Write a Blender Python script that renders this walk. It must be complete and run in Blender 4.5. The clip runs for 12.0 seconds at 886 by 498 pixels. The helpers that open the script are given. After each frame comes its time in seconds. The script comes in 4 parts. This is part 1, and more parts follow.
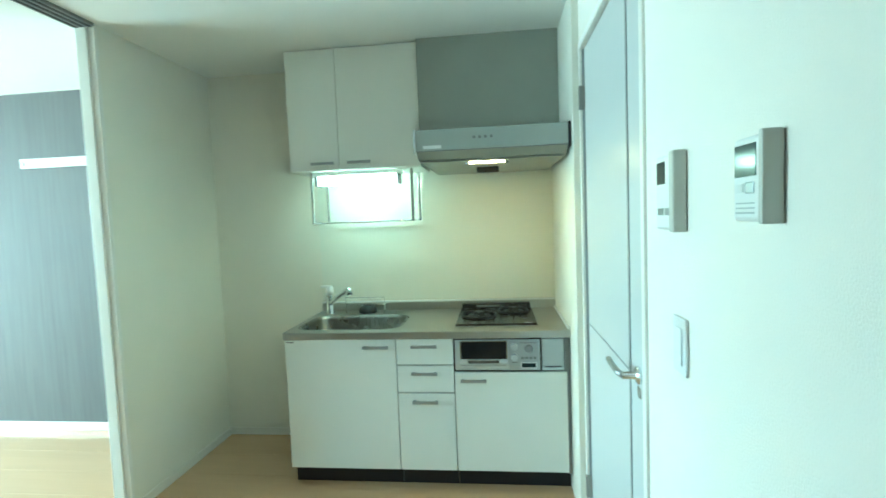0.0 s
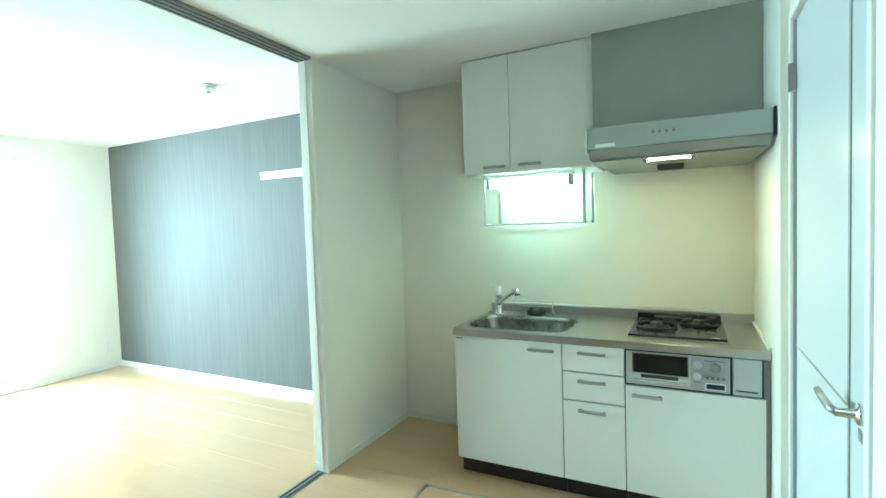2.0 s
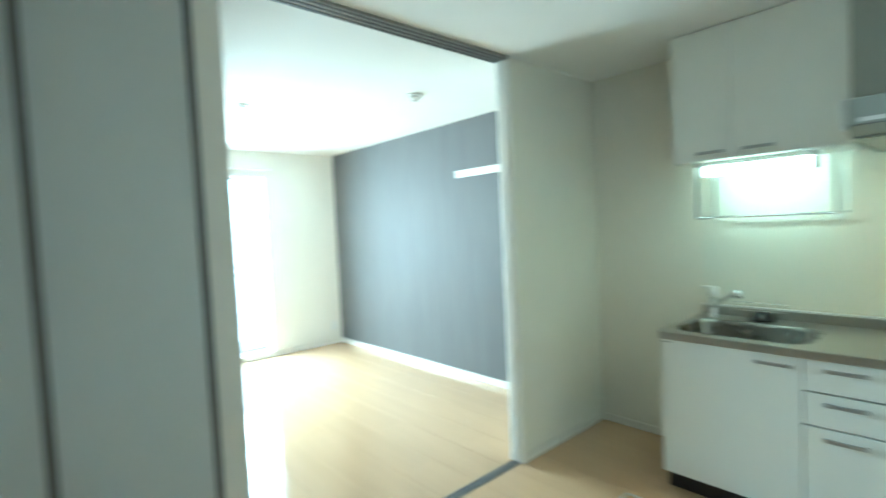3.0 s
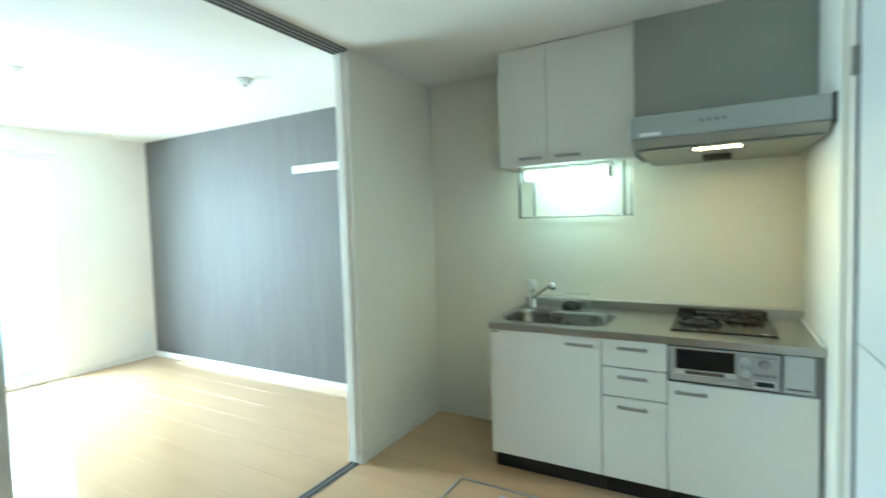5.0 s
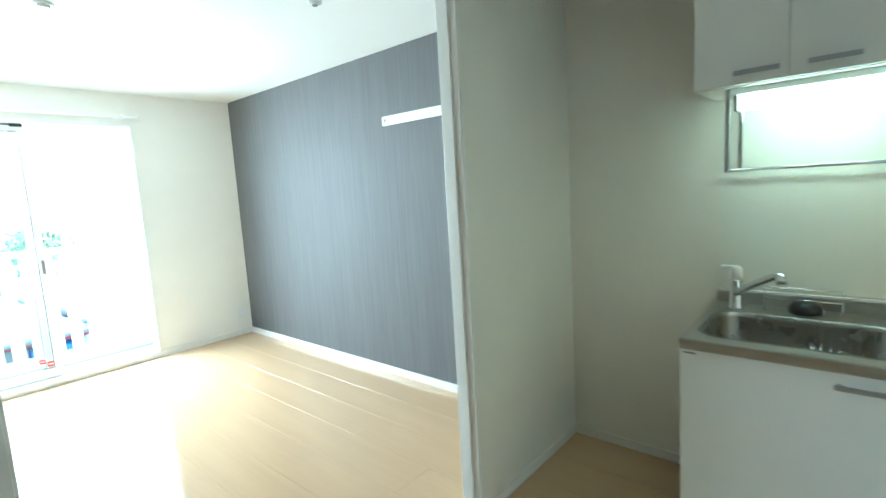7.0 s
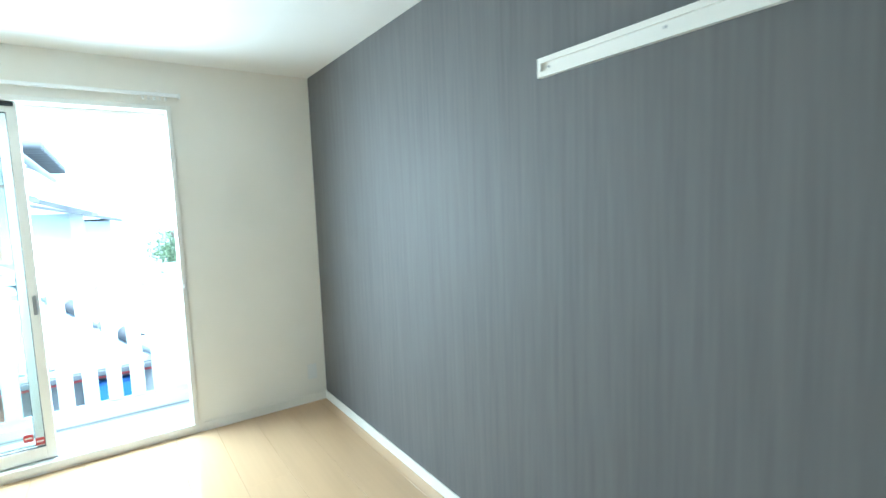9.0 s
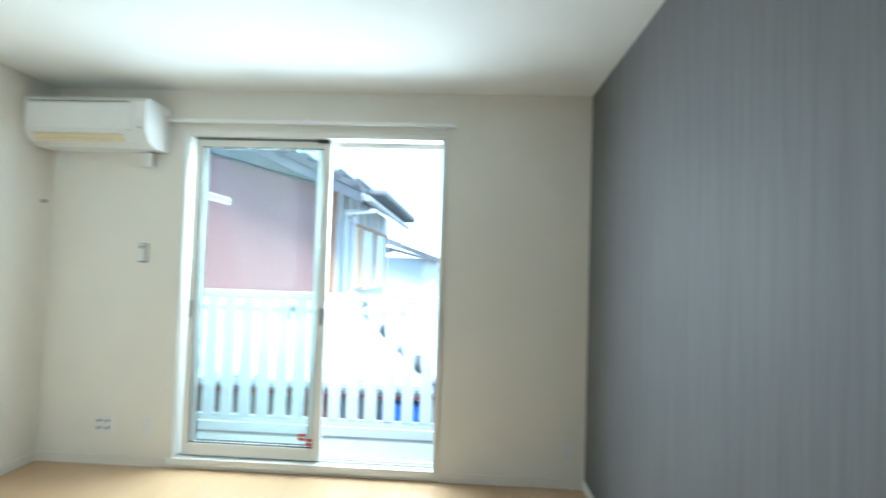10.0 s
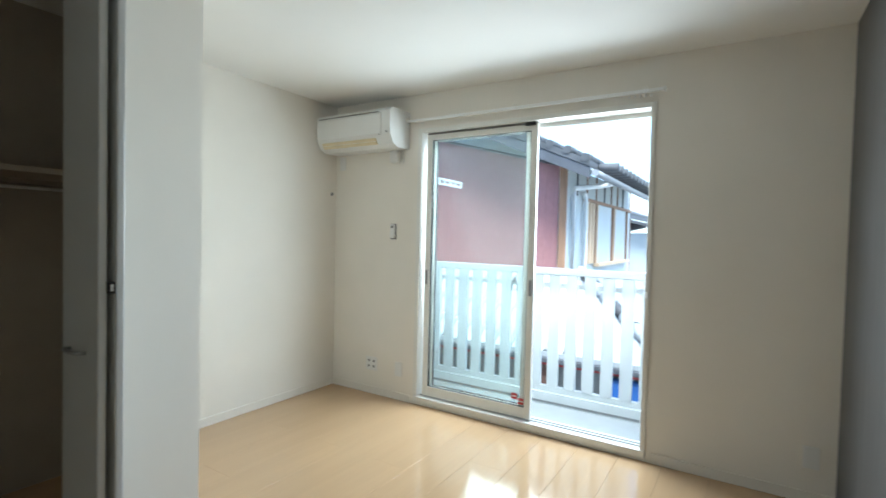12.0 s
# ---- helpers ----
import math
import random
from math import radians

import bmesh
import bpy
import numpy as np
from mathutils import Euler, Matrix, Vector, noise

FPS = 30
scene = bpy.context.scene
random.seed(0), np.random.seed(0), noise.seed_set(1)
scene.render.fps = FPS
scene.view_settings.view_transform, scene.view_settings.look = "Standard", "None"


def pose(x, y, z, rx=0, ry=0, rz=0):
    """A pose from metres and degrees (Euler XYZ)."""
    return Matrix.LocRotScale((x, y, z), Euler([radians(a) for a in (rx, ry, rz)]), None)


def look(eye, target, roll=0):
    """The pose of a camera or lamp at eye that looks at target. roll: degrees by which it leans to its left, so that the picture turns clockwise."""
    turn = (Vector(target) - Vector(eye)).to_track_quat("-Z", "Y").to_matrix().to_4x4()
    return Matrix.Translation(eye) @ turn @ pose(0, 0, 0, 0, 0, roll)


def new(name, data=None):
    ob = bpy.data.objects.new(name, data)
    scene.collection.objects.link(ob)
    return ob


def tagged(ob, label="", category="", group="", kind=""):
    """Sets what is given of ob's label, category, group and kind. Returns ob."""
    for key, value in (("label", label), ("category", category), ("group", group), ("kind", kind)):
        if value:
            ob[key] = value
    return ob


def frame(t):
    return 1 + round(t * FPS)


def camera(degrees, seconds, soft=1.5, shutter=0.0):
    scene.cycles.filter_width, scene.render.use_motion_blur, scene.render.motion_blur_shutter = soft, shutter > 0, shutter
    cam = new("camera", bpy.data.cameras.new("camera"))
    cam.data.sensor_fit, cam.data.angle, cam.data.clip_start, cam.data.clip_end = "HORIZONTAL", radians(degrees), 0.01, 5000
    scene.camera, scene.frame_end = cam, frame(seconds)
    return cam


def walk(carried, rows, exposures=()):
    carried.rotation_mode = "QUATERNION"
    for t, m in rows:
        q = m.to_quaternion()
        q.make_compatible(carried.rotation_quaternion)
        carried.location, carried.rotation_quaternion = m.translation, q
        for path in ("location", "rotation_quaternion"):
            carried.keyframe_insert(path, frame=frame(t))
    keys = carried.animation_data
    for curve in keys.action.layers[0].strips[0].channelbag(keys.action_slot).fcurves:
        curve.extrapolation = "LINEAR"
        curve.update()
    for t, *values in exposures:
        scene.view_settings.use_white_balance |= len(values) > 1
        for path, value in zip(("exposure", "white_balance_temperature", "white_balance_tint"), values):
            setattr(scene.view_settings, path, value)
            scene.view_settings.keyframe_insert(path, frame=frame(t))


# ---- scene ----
cam = camera(85.1, 12.0, shutter=0.5)
PATH = [
    (0, (-0.333, -3.076, 1.437), (-0.556, -1.092, 1.309), -2.2),
    (0.5, (-0.286, -3.086, 1.446), (-0.757, -1.144, 1.361), -2.0),
    (1, (-0.274, -3.089, 1.439), (-1.099, -1.269, 1.361), -2.2),
    (1.5, (-0.277, -3.09, 1.433), (-1.206, -1.32, 1.359), -2.1),
    (2, (-0.288, -3.075, 1.431), (-1.199, -1.296, 1.339), -1.9),
    (2.3, (-0.306, -3.085, 1.441), (-1.242, -1.32, 1.348), -2.2),
    (2.5, (-0.309, -3.082, 1.45), (-1.339, -1.371, 1.348), -2.4),
    (3, (-0.363, -3.132, 1.455), (-1.852, -1.801, 1.36), -2.7),
    (3.2, (-0.378, -3.147, 1.456), (-2.013, -1.998, 1.375), -2.9),
    (4.8, (-0.376, -3.106, 1.393), (-1.542, -1.483, 1.311), -0.9),
    (5, (-0.368, -3.094, 1.406), (-1.357, -1.358, 1.305), -1.7),
    (5.5, (-0.425, -3.072, 1.41), (-1.28, -1.273, 1.226), -2.2),
    (6, (-0.566, -2.95, 1.425), (-1.591, -1.248, 1.197), -2.6),
    (6.5, (-0.734, -2.688, 1.418), (-2.021, -1.176, 1.176), -1.4),
    (7, (-1.014, -2.428, 1.432), (-2.319, -0.933, 1.18), -3.4),
    (7.5, (-1.334, -2.151, 1.44), (-2.785, -0.788, 1.242), -2.8),
    (7.7, (-1.497, -1.974, 1.431), (-3.003, -0.675, 1.217), -2.2),
    (9.3, (-2.626, -1.112, 1.489), (-4.354, -0.119, 1.324), -2.2),
    (9.5, (-2.747, -1.01, 1.475), (-4.598, -0.267, 1.334), -1.9),
    (10, (-2.955, -0.728, 1.332), (-4.951, -0.823, 1.402), 1.9),
    (10.5, (-2.928, -0.598, 1.311), (-4.85, -1.151, 1.304), 0.6),
    (11, (-2.886, -0.462, 1.281), (-4.683, -1.326, 1.124), 0.9),
    (11.5, (-2.891, -0.398, 1.318), (-4.671, -1.308, 1.24), 2.0),
    (12, (-2.885, -0.395, 1.329), (-4.58, -1.456, 1.274), 1.4),
]
EXPOSURES = [(0.0, 4.5, 4330, -31), (1.0, 4.7, 4400, -29), (2.5, 4.53, 4390, -24), (3.0, 4.3, 4440, -20), (4.8, 4.3, 4530, -17), (5.5, 4.36, 4600, -16),
             (6.5, 4.2, 4600, -13), (7.5, 3.78, 4580, -12), (9.5, 3.0, 4800, -9), (10.0, 2.55, 4930, -7), (10.5, 2.42, 5020, -6), (11.0, 2.32, 5050, -4), (12.0, 2.05, 5270, -1)]
walk(cam, [(t, look(eye, target, roll)) for t, eye, target, roll in PATH], EXPOSURES)

# ---- light ----
SUN_ELEVATION, SUN_AZIMUTH = radians(58), radians(48)
world = bpy.data.worlds.new("overcast_sky")
scene.world = world
world.use_nodes = True
wn, wl = world.node_tree.nodes, world.node_tree.links
sky = wn.new("ShaderNodeTexSky")
sky.sky_type, sky.sun_disc = "NISHITA", False
sky.sun_elevation, sky.sun_rotation = SUN_ELEVATION, SUN_AZIMUTH
sky.air_density, sky.dust_density, sky.ozone_density = 0.9, 1.6, 0.2
wl.new(sky.outputs[0], wn["Background"].inputs[0])
wn["Background"].inputs[1].default_value = 0.15
sun_data = bpy.data.lights.new("sun", "SUN")
sun_data.energy, sun_data.angle, sun_data.color = 3.0, radians(25), (1.0, 0.97, 0.93)
sun = new("sun", sun_data)
sun_from = Vector((math.sin(SUN_AZIMUTH) * math.cos(SUN_ELEVATION), math.cos(SUN_AZIMUTH) * math.cos(SUN_ELEVATION), math.sin(SUN_ELEVATION)))
sun.matrix_world = look(sun_from * 30, (0, 0, 0))
# the sky's light in the opening of the balcony window
daylight_data = bpy.data.lights.new("window_daylight", "AREA")
daylight_data.shape, daylight_data.size, daylight_data.size_y = "RECTANGLE", 1.62, 1.3
daylight_data.energy, daylight_data.color = 19.0, (1.0, 0.955, 0.89)
daylight = new("window_daylight", daylight_data)
daylight.matrix_world = look((-6.51, -1.72, 1.48), (-2.51, -1.72, -1.1))


# ---- materials ----
def material(name, color, rough=0.5, metal=0.0, spread=0.06, scale=6.0, stretch=(1, 1, 1), bump=0.0, bump_scale=200.0,
             bump_stretch=(1, 1, 1), coat=0.0, per_object=0.0, rough_spread=0.05, second=0.0, second_scale=40.0):
    """Principled surface whose colour drifts on two scales, with fine relief."""
    mat = bpy.data.materials.new(name)
    mat.use_nodes = True
    n, l = mat.node_tree.nodes, mat.node_tree.links
    p = n["Principled BSDF"]
    p.inputs["Metallic"].default_value = metal
    p.inputs["Coat Weight"].default_value = coat
    p.inputs["Coat Roughness"].default_value = 0.05
    co = n.new("ShaderNodeTexCoord")

    def noise_at(s, st, detail):
        m = n.new("ShaderNodeMapping")
        m.inputs["Scale"].default_value = st
        l.new(co.outputs["Object"], m.inputs[0])
        t = n.new("ShaderNodeTexNoise")
        t.inputs["Scale"].default_value, t.inputs["Detail"].default_value = s, detail
        l.new(m.outputs[0], t.inputs["Vector"])
        return t.outputs["Fac"]

    def spread_of(fac, amount):
        r = n.new("ShaderNodeMapRange")
        r.inputs[3].default_value, r.inputs[4].default_value = 1 - amount, 1 + amount
        r.inputs[1].default_value, r.inputs[2].default_value = 0.25, 0.75
        l.new(fac, r.inputs[0])
        return r.outputs[0]

    value = spread_of(noise_at(scale, stretch, 4), spread)
    if second:
        m2 = n.new("ShaderNodeMath")
        m2.operation = "MULTIPLY"
        l.new(value, m2.inputs[0])
        l.new(spread_of(noise_at(second_scale, bump_stretch, 6), second), m2.inputs[1])
        value = m2.outputs[0]
    if per_object:
        info = n.new("ShaderNodeObjectInfo")
        m3 = n.new("ShaderNodeMath")
        m3.operation = "MULTIPLY"
        r = n.new("ShaderNodeMapRange")
        r.inputs[3].default_value, r.inputs[4].default_value = 1 - per_object, 1 + per_object
        l.new(info.outputs["Random"], r.inputs[0])
        l.new(value, m3.inputs[0]), l.new(r.outputs[0], m3.inputs[1])
        value = m3.outputs[0]
    vm = n.new("ShaderNodeVectorMath")
    vm.operation = "SCALE"
    vm.inputs[0].default_value = color
    l.new(value, vm.inputs["Scale"])
    l.new(vm.outputs[0], p.inputs["Base Color"])
    rr = n.new("ShaderNodeMapRange")
    rr.inputs[3].default_value, rr.inputs[4].default_value = max(0.02, rough - rough_spread), rough + rough_spread
    l.new(noise_at(scale * 2.3, stretch, 3), rr.inputs[0])
    l.new(rr.outputs[0], p.inputs["Roughness"])
    if bump:
        b = n.new("ShaderNodeBump")
        b.inputs["Strength"].default_value, b.inputs["Distance"].default_value = bump, 0.002
        l.new(noise_at(bump_scale, bump_stretch, 3), b.inputs["Height"])
        l.new(b.outputs[0], p.inputs["Normal"])
    return mat


def emitter(name, color, strength):
    mat = bpy.data.materials.new(name)
    mat.use_nodes = True
    p = mat.node_tree.nodes["Principled BSDF"]
    p.inputs["Base Color"].default_value = (0.8, 0.8, 0.8, 1)
    p.inputs["Emission Color"].default_value = (*color, 1)
    p.inputs["Emission Strength"].default_value = strength
    return mat


def clear_glass(name, tint=(0.945, 0.98, 0.975)):
    mat = bpy.data.materials.new(name)
    mat.use_nodes = True
    n, l = mat.node_tree.nodes, mat.node_tree.links
    n.remove(n["Principled BSDF"])
    a, g, m, f = n.new("ShaderNodeBsdfTransparent"), n.new("ShaderNodeBsdfGlossy"), n.new("ShaderNodeMixShader"), n.new("ShaderNodeFresnel")
    a.inputs[0].default_value = (*tint, 1)
    g.inputs["Roughness"].default_value = 0.01
    f.inputs[0].default_value = 1.5
    l.new(f.outputs[0], m.inputs[0]), l.new(a.outputs[0], m.inputs[1]), l.new(g.outputs[0], m.inputs[2])
    l.new(m.outputs[0], n["Material Output"].inputs[0])
    return mat


WALLPAPER = material("white_wallpaper", (0.82, 0.783, 0.71), 0.8, spread=0.02, scale=3, bump=0.5, bump_scale=260)
WALLPAPER_K = material("cream_wallpaper", (0.82, 0.785, 0.69), 0.75, spread=0.02, scale=3, bump=0.45, bump_scale=280)
ACCENT = material("grey_streaked_wallpaper", (0.13, 0.128, 0.127), 0.66, spread=0.06, scale=9, stretch=(1, 1, 0.05), bump=0.3,
                  bump_scale=90, bump_stretch=(1, 1, 0.03), second=0.13, second_scale=75)
ACCENT.node_tree.nodes["Principled BSDF"].inputs["Specular IOR Level"].default_value = 0.45
CEILING = material("white_ceiling_paper", (0.84, 0.825, 0.785), 0.85, spread=0.015, scale=2, bump=0.5, bump_scale=220)
CREAM_TRIM = material("cream_trim_laminate", (0.80, 0.762, 0.69), 0.5, spread=0.02, scale=5)
TRIM = material("white_trim_laminate", (0.84, 0.815, 0.755), 0.35, spread=0.02, scale=5)
BOARD = material("pale_maple_flooring", (0.52, 0.357, 0.20), 0.12, spread=0.035, scale=3, stretch=(0.25, 3, 1), second=0.03, second_scale=26,
                 bump=0.03, bump_scale=60, bump_stretch=(0.06, 1.5, 1), coat=0.3, per_object=0.006, rough_spread=0.01)
JOINT = material("floor_joint", (0.46, 0.31, 0.17), 0.4)
DOOR_WHITE = material("white_door_laminate", (0.61, 0.62, 0.61), 0.3, spread=0.008, scale=1.5, rough_spread=0.0)
# grey of the door stiles, also used as painted shade in gaps
STILE_GAP_SHADE = material("grey_stile_and_gap_shade", (0.16, 0.155, 0.15), 0.5)
DOOR_LINE = material("pale_grey_inlay_and_gap_shade", (0.34, 0.35, 0.345), 0.45)
CABINET = material("white_cabinet_laminate", (0.80, 0.80, 0.745), 0.32, spread=0.015, scale=4, bump=0.05, bump_scale=120)
KICK = material("black_kickboard", (0.012, 0.012, 0.014), 0.4)
PANEL = material("glossy_cream_kitchen_panel", (0.80, 0.79, 0.70), 0.42, spread=0.015, scale=3)
STEEL = material("brushed_stainless_steel", (0.50, 0.49, 0.455), 0.33, 1.0, spread=0.025, scale=8, stretch=(0.3, 2, 2), rough_spread=0.015)
CHROME = material("chrome", (0.75, 0.76, 0.77), 0.09, 1.0, spread=0.02)
ALU = material("matt_aluminium_handle", (0.46, 0.47, 0.48), 0.38, 0.9, spread=0.03)
SILVER = material("silver_painted_panel", (0.55, 0.57, 0.57), 0.33, 0.45, spread=0.03)
HOOD = material("silver_grey_hood_paint", (0.40, 0.425, 0.40), 0.38, 0.35, spread=0.03)
DUCT = material("grey_duct_cover_paint", (0.33, 0.34, 0.295), 0.5, spread=0.03)
BLACK = material("black_enamel", (0.010, 0.010, 0.011), 0.26, spread=0.1)
CASTIRON = material("black_cast_iron", (0.010, 0.010, 0.0105), 0.35, bump=0.2, bump_scale=300)
DARKGLASS = material("dark_oven_glass", (0.01, 0.01, 0.011), 0.06)
PLASTIC = material("white_plastic", (0.78, 0.78, 0.76), 0.38, spread=0.015)
GREYPLASTIC = material("grey_plastic", (0.22, 0.22, 0.22), 0.45)
SCREEN = material("dark_lcd_screen", (0.03, 0.045, 0.05), 0.1)
YELLOWED = material("yellowed_louvre_plastic", (0.72, 0.62, 0.40), 0.45)
# darker beige that paints the shaded sides of the wall controls
SIDE_SHADE = material("beige_side_shade", (0.56, 0.55, 0.50), 0.45)
ALU_TRACK = material("grey_aluminium_track", (0.30, 0.29, 0.27), 0.42, 0.7, spread=0.06)
TRACK_DARK = material("dark_track_groove", (0.045, 0.043, 0.04), 0.6)
SASH = material("cream_aluminium_sash", (0.79, 0.78, 0.73), 0.38, 0.0, spread=0.02)
GASKET = material("black_gasket", (0.02, 0.02, 0.022), 0.6)
MATT_BLACK = material("matt_black_plastic", (0.005, 0.005, 0.005), 0.8)
RAIL = material("bright_white_enamel", (0.88, 0.88, 0.87), 0.3, spread=0.01)
GLASS = clear_glass("window_glass")
RED = material("red_sticker", (0.45, 0.05, 0.05), 0.5)
LAMP_TUBE = emitter("lit_fluorescent_diffuser", (0.97, 1.0, 0.72), 0.9)
LAMP_HOOD = emitter("lit_hood_lamp", (1.0, 0.60, 0.22), 9.0)
BALCONY_WHITE = material("white_balcony_panel", (0.52, 0.54, 0.54), 0.45, spread=0.03)
BOWL = material("satin_sink_steel", (0.24, 0.235, 0.215), 0.28, 1.0, spread=0.06)
FILTER = material("grey_hood_underside", (0.31, 0.31, 0.265), 0.42, 0.2, spread=0.05)
BROWN = material("brown_shed_board", (0.16, 0.085, 0.06), 0.7, spread=0.15)
BALCONY_FLOOR = material("pale_grey_balcony_sheet", (0.33, 0.34, 0.33), 0.6, spread=0.05, bump=0.2)
PURPLE = material("reddish_purple_corrugated_steel", (0.30, 0.148, 0.14), 0.55, spread=0.12, scale=1.5, stretch=(1, 1, 0.3), second=0.08, second_scale=14)
PLASTER = material("pale_house_plaster", (0.46, 0.48, 0.47), 0.85, spread=0.06, scale=2, bump=0.3)
TIMBER = material("weathered_brown_timber", (0.26, 0.15, 0.085), 0.7, spread=0.25, scale=6, stretch=(2, 2, 0.2))
PALE_TIMBER = material("sun_bleached_timber", (0.50, 0.37, 0.24), 0.7, spread=0.15, scale=6, stretch=(2, 2, 0.2))
SHED_GREY = material("grey_shed_sheet", (0.21, 0.215, 0.21), 0.6, spread=0.15, scale=3)
TIMBER_DARK = material("dark_fascia_timber", (0.07, 0.07, 0.075), 0.65, spread=0.25, scale=5)
TILE = material("grey_roof_tile", (0.065, 0.064, 0.064), 0.75, spread=0.25, scale=3, per_object=0.12)
PALE_ROOF = material("pale_grey_sheet_roof", (0.34, 0.35, 0.35), 0.5, spread=0.06, scale=2)
PIPE_WHITE = material("white_downpipe", (0.7, 0.7, 0.68), 0.4)
GROUND = material("grey_gravel_ground", (0.24, 0.235, 0.22), 0.9, spread=0.2, scale=2, bump=0.5, bump_scale=40)
BLUE = material("blue_tarpaulin", (0.03, 0.10, 0.32), 0.5, spread=0.15)
LEAF = material("green_leaves", (0.10, 0.13, 0.06), 0.6, spread=0.3, per_object=0.2)
BARK = material("brown_bark", (0.10, 0.07, 0.05), 0.9, spread=0.2)
CLOSET_IN = material("beige_closet_lining", (0.42, 0.37, 0.30), 0.8, spread=0.04)


# ---- mesh tools ----
def add_box(bm, x0, x1, y0, y1, z0, z1, bevel=0.0, segments=2):
    """A box between two corners, its edges rounded where bevel is given."""
    made = bmesh.ops.create_cube(bm, size=1.0, matrix=Matrix.LocRotScale(((x0 + x1) / 2, (y0 + y1) / 2, (z0 + z1) / 2), None,
                                 (abs(x1 - x0), abs(y1 - y0), abs(z1 - z0))))
    if bevel:
        edges = {e for v in made["verts"] for e in v.link_edges}
        bmesh.ops.bevel(bm, geom=list(edges), offset=bevel, segments=segments, profile=0.5, affect="EDGES")
    return bm


def box(*a, **k):
    return add_box(bmesh.new(), *a, **k)


def boxes(rows, bevel=0.0):
    bm = bmesh.new()
    for r in rows:
        add_box(bm, *r, bevel=bevel)
    return bm


def add_tube(bm, points, radius, sides=10, caps=True):
    """A round bar along a line of points."""
    pts = [Vector(p) for p in points]
    rings = []
    for i, p in enumerate(pts):
        way = (pts[min(i + 1, len(pts) - 1)] - pts[max(i - 1, 0)]).normalized()
        q = way.to_track_quat("Z", "Y")
        rings.append([bm.verts.new(p + q @ Vector((math.cos(a) * radius, math.sin(a) * radius, 0)))
                      for a in (2 * math.pi * k / sides for k in range(sides))])
    for a, b in zip(rings, rings[1:]):
        for k in range(sides):
            f = bm.faces.new((a[k], a[(k + 1) % sides], b[(k + 1) % sides], b[k]))
            f.smooth = True
    if caps:
        bm.faces.new(list(reversed(rings[0])))
        bm.faces.new(rings[-1])
    return bm


def tube(points, radius, sides=10):
    return add_tube(bmesh.new(), points, radius, sides)


def add_turned(bm, centre, profile, axis="z", sides=24):
    """A turned solid: rows of radius and height along the axis from the centre."""
    c = Vector(centre)
    turn = {"z": Matrix.Identity(3), "x": Euler((0, radians(90), 0)).to_matrix(), "y": Euler((radians(-90), 0, 0)).to_matrix()}[axis]
    rings = [[bm.verts.new(c + turn @ Vector((r * math.cos(a), r * math.sin(a), h))) for a in (2 * math.pi * k / sides for k in range(sides))]
             for r, h in profile]
    for a, b in zip(rings, rings[1:]):
        for k in range(sides):
            bm.faces.new((a[k], a[(k + 1) % sides], b[(k + 1) % sides], b[k])).smooth = True
    bm.faces.new(list(reversed(rings[0])))
    bm.faces.new(rings[-1])
    return bm


def turned(centre, profile, axis="z", sides=24):
    return add_turned(bmesh.new(), centre, profile, axis, sides)


def prism(profile, axis, a, b):
    """A solid with the given outline, drawn out from a to b along x or y."""
    bm = bmesh.new()
    put = (lambda s, u, v: (s, u, v)) if axis == "x" else ((lambda s, u, v: (u, s, v)) if axis == "y" else (lambda s, u, v: (u, v, s)))
    ends = [[bm.verts.new(put(s, u, v)) for u, v in profile] for s in (a, b)]
    for k in range(len(profile)):
        j = (k + 1) % len(profile)
        bm.faces.new((ends[0][k], ends[0][j], ends[1][j], ends[1][k]))
    bm.faces.new(list(reversed(ends[0])))
    bm.faces.new(ends[1])
    bmesh.ops.recalc_face_normals(bm, faces=bm.faces)
    return bm


def rounded(x0, x1, y0, y1, r, z, n=6):
    pts = []
    for cx, cy, a0 in ((x1 - r, y1 - r, 0), (x0 + r, y1 - r, 90), (x0 + r, y0 + r, 180), (x1 - r, y0 + r, 270)):
        for k in range(n + 1):
            a = radians(a0 + 90 * k / n)
            pts.append((cx + r * math.cos(a), cy + r * math.sin(a), z))
    return pts


def mesh_of(name, bm, mat):
    bmesh.ops.recalc_face_normals(bm, faces=bm.faces)
    me = bpy.data.meshes.new(name)
    bm.to_mesh(me)
    bm.free()
    me.materials.append(mat)
    return me


def part(name, bm, mat, parent, label=""):
    ob = new(name, mesh_of(name, bm, mat))
    ob.parent = parent
    ob.matrix_parent_inverse = parent.matrix_world.inverted()
    return tagged(ob, label)


def thing(name, label, category, at=(0, 0, 0), group="", kind=""):
    ob = new(name)
    ob.empty_display_size = 0.05
    ob.matrix_basis = ob.matrix_world = Matrix.Translation(at)
    return tagged(ob, label, category, group, kind)


def solid(name, bm, mat, label, category, group="", kind=""):
    return tagged(new(name, mesh_of(name, bm, mat)), label, category, group, kind)


def structure(name, bm, mat, label="", category="wall"):
    return solid(name, bm, mat, label, category, kind="structure")


# ---- plan ----
WX, EX = -5.977, 0.05
NY, SY = 0.035, -3.447
CEIL = 2.42
WIN_Y0, WIN_Y1, WIN_Z0, WIN_Z1 = -2.575, -0.865, 0.02, 2.15
BACK = -4.6
OUT = 0.15

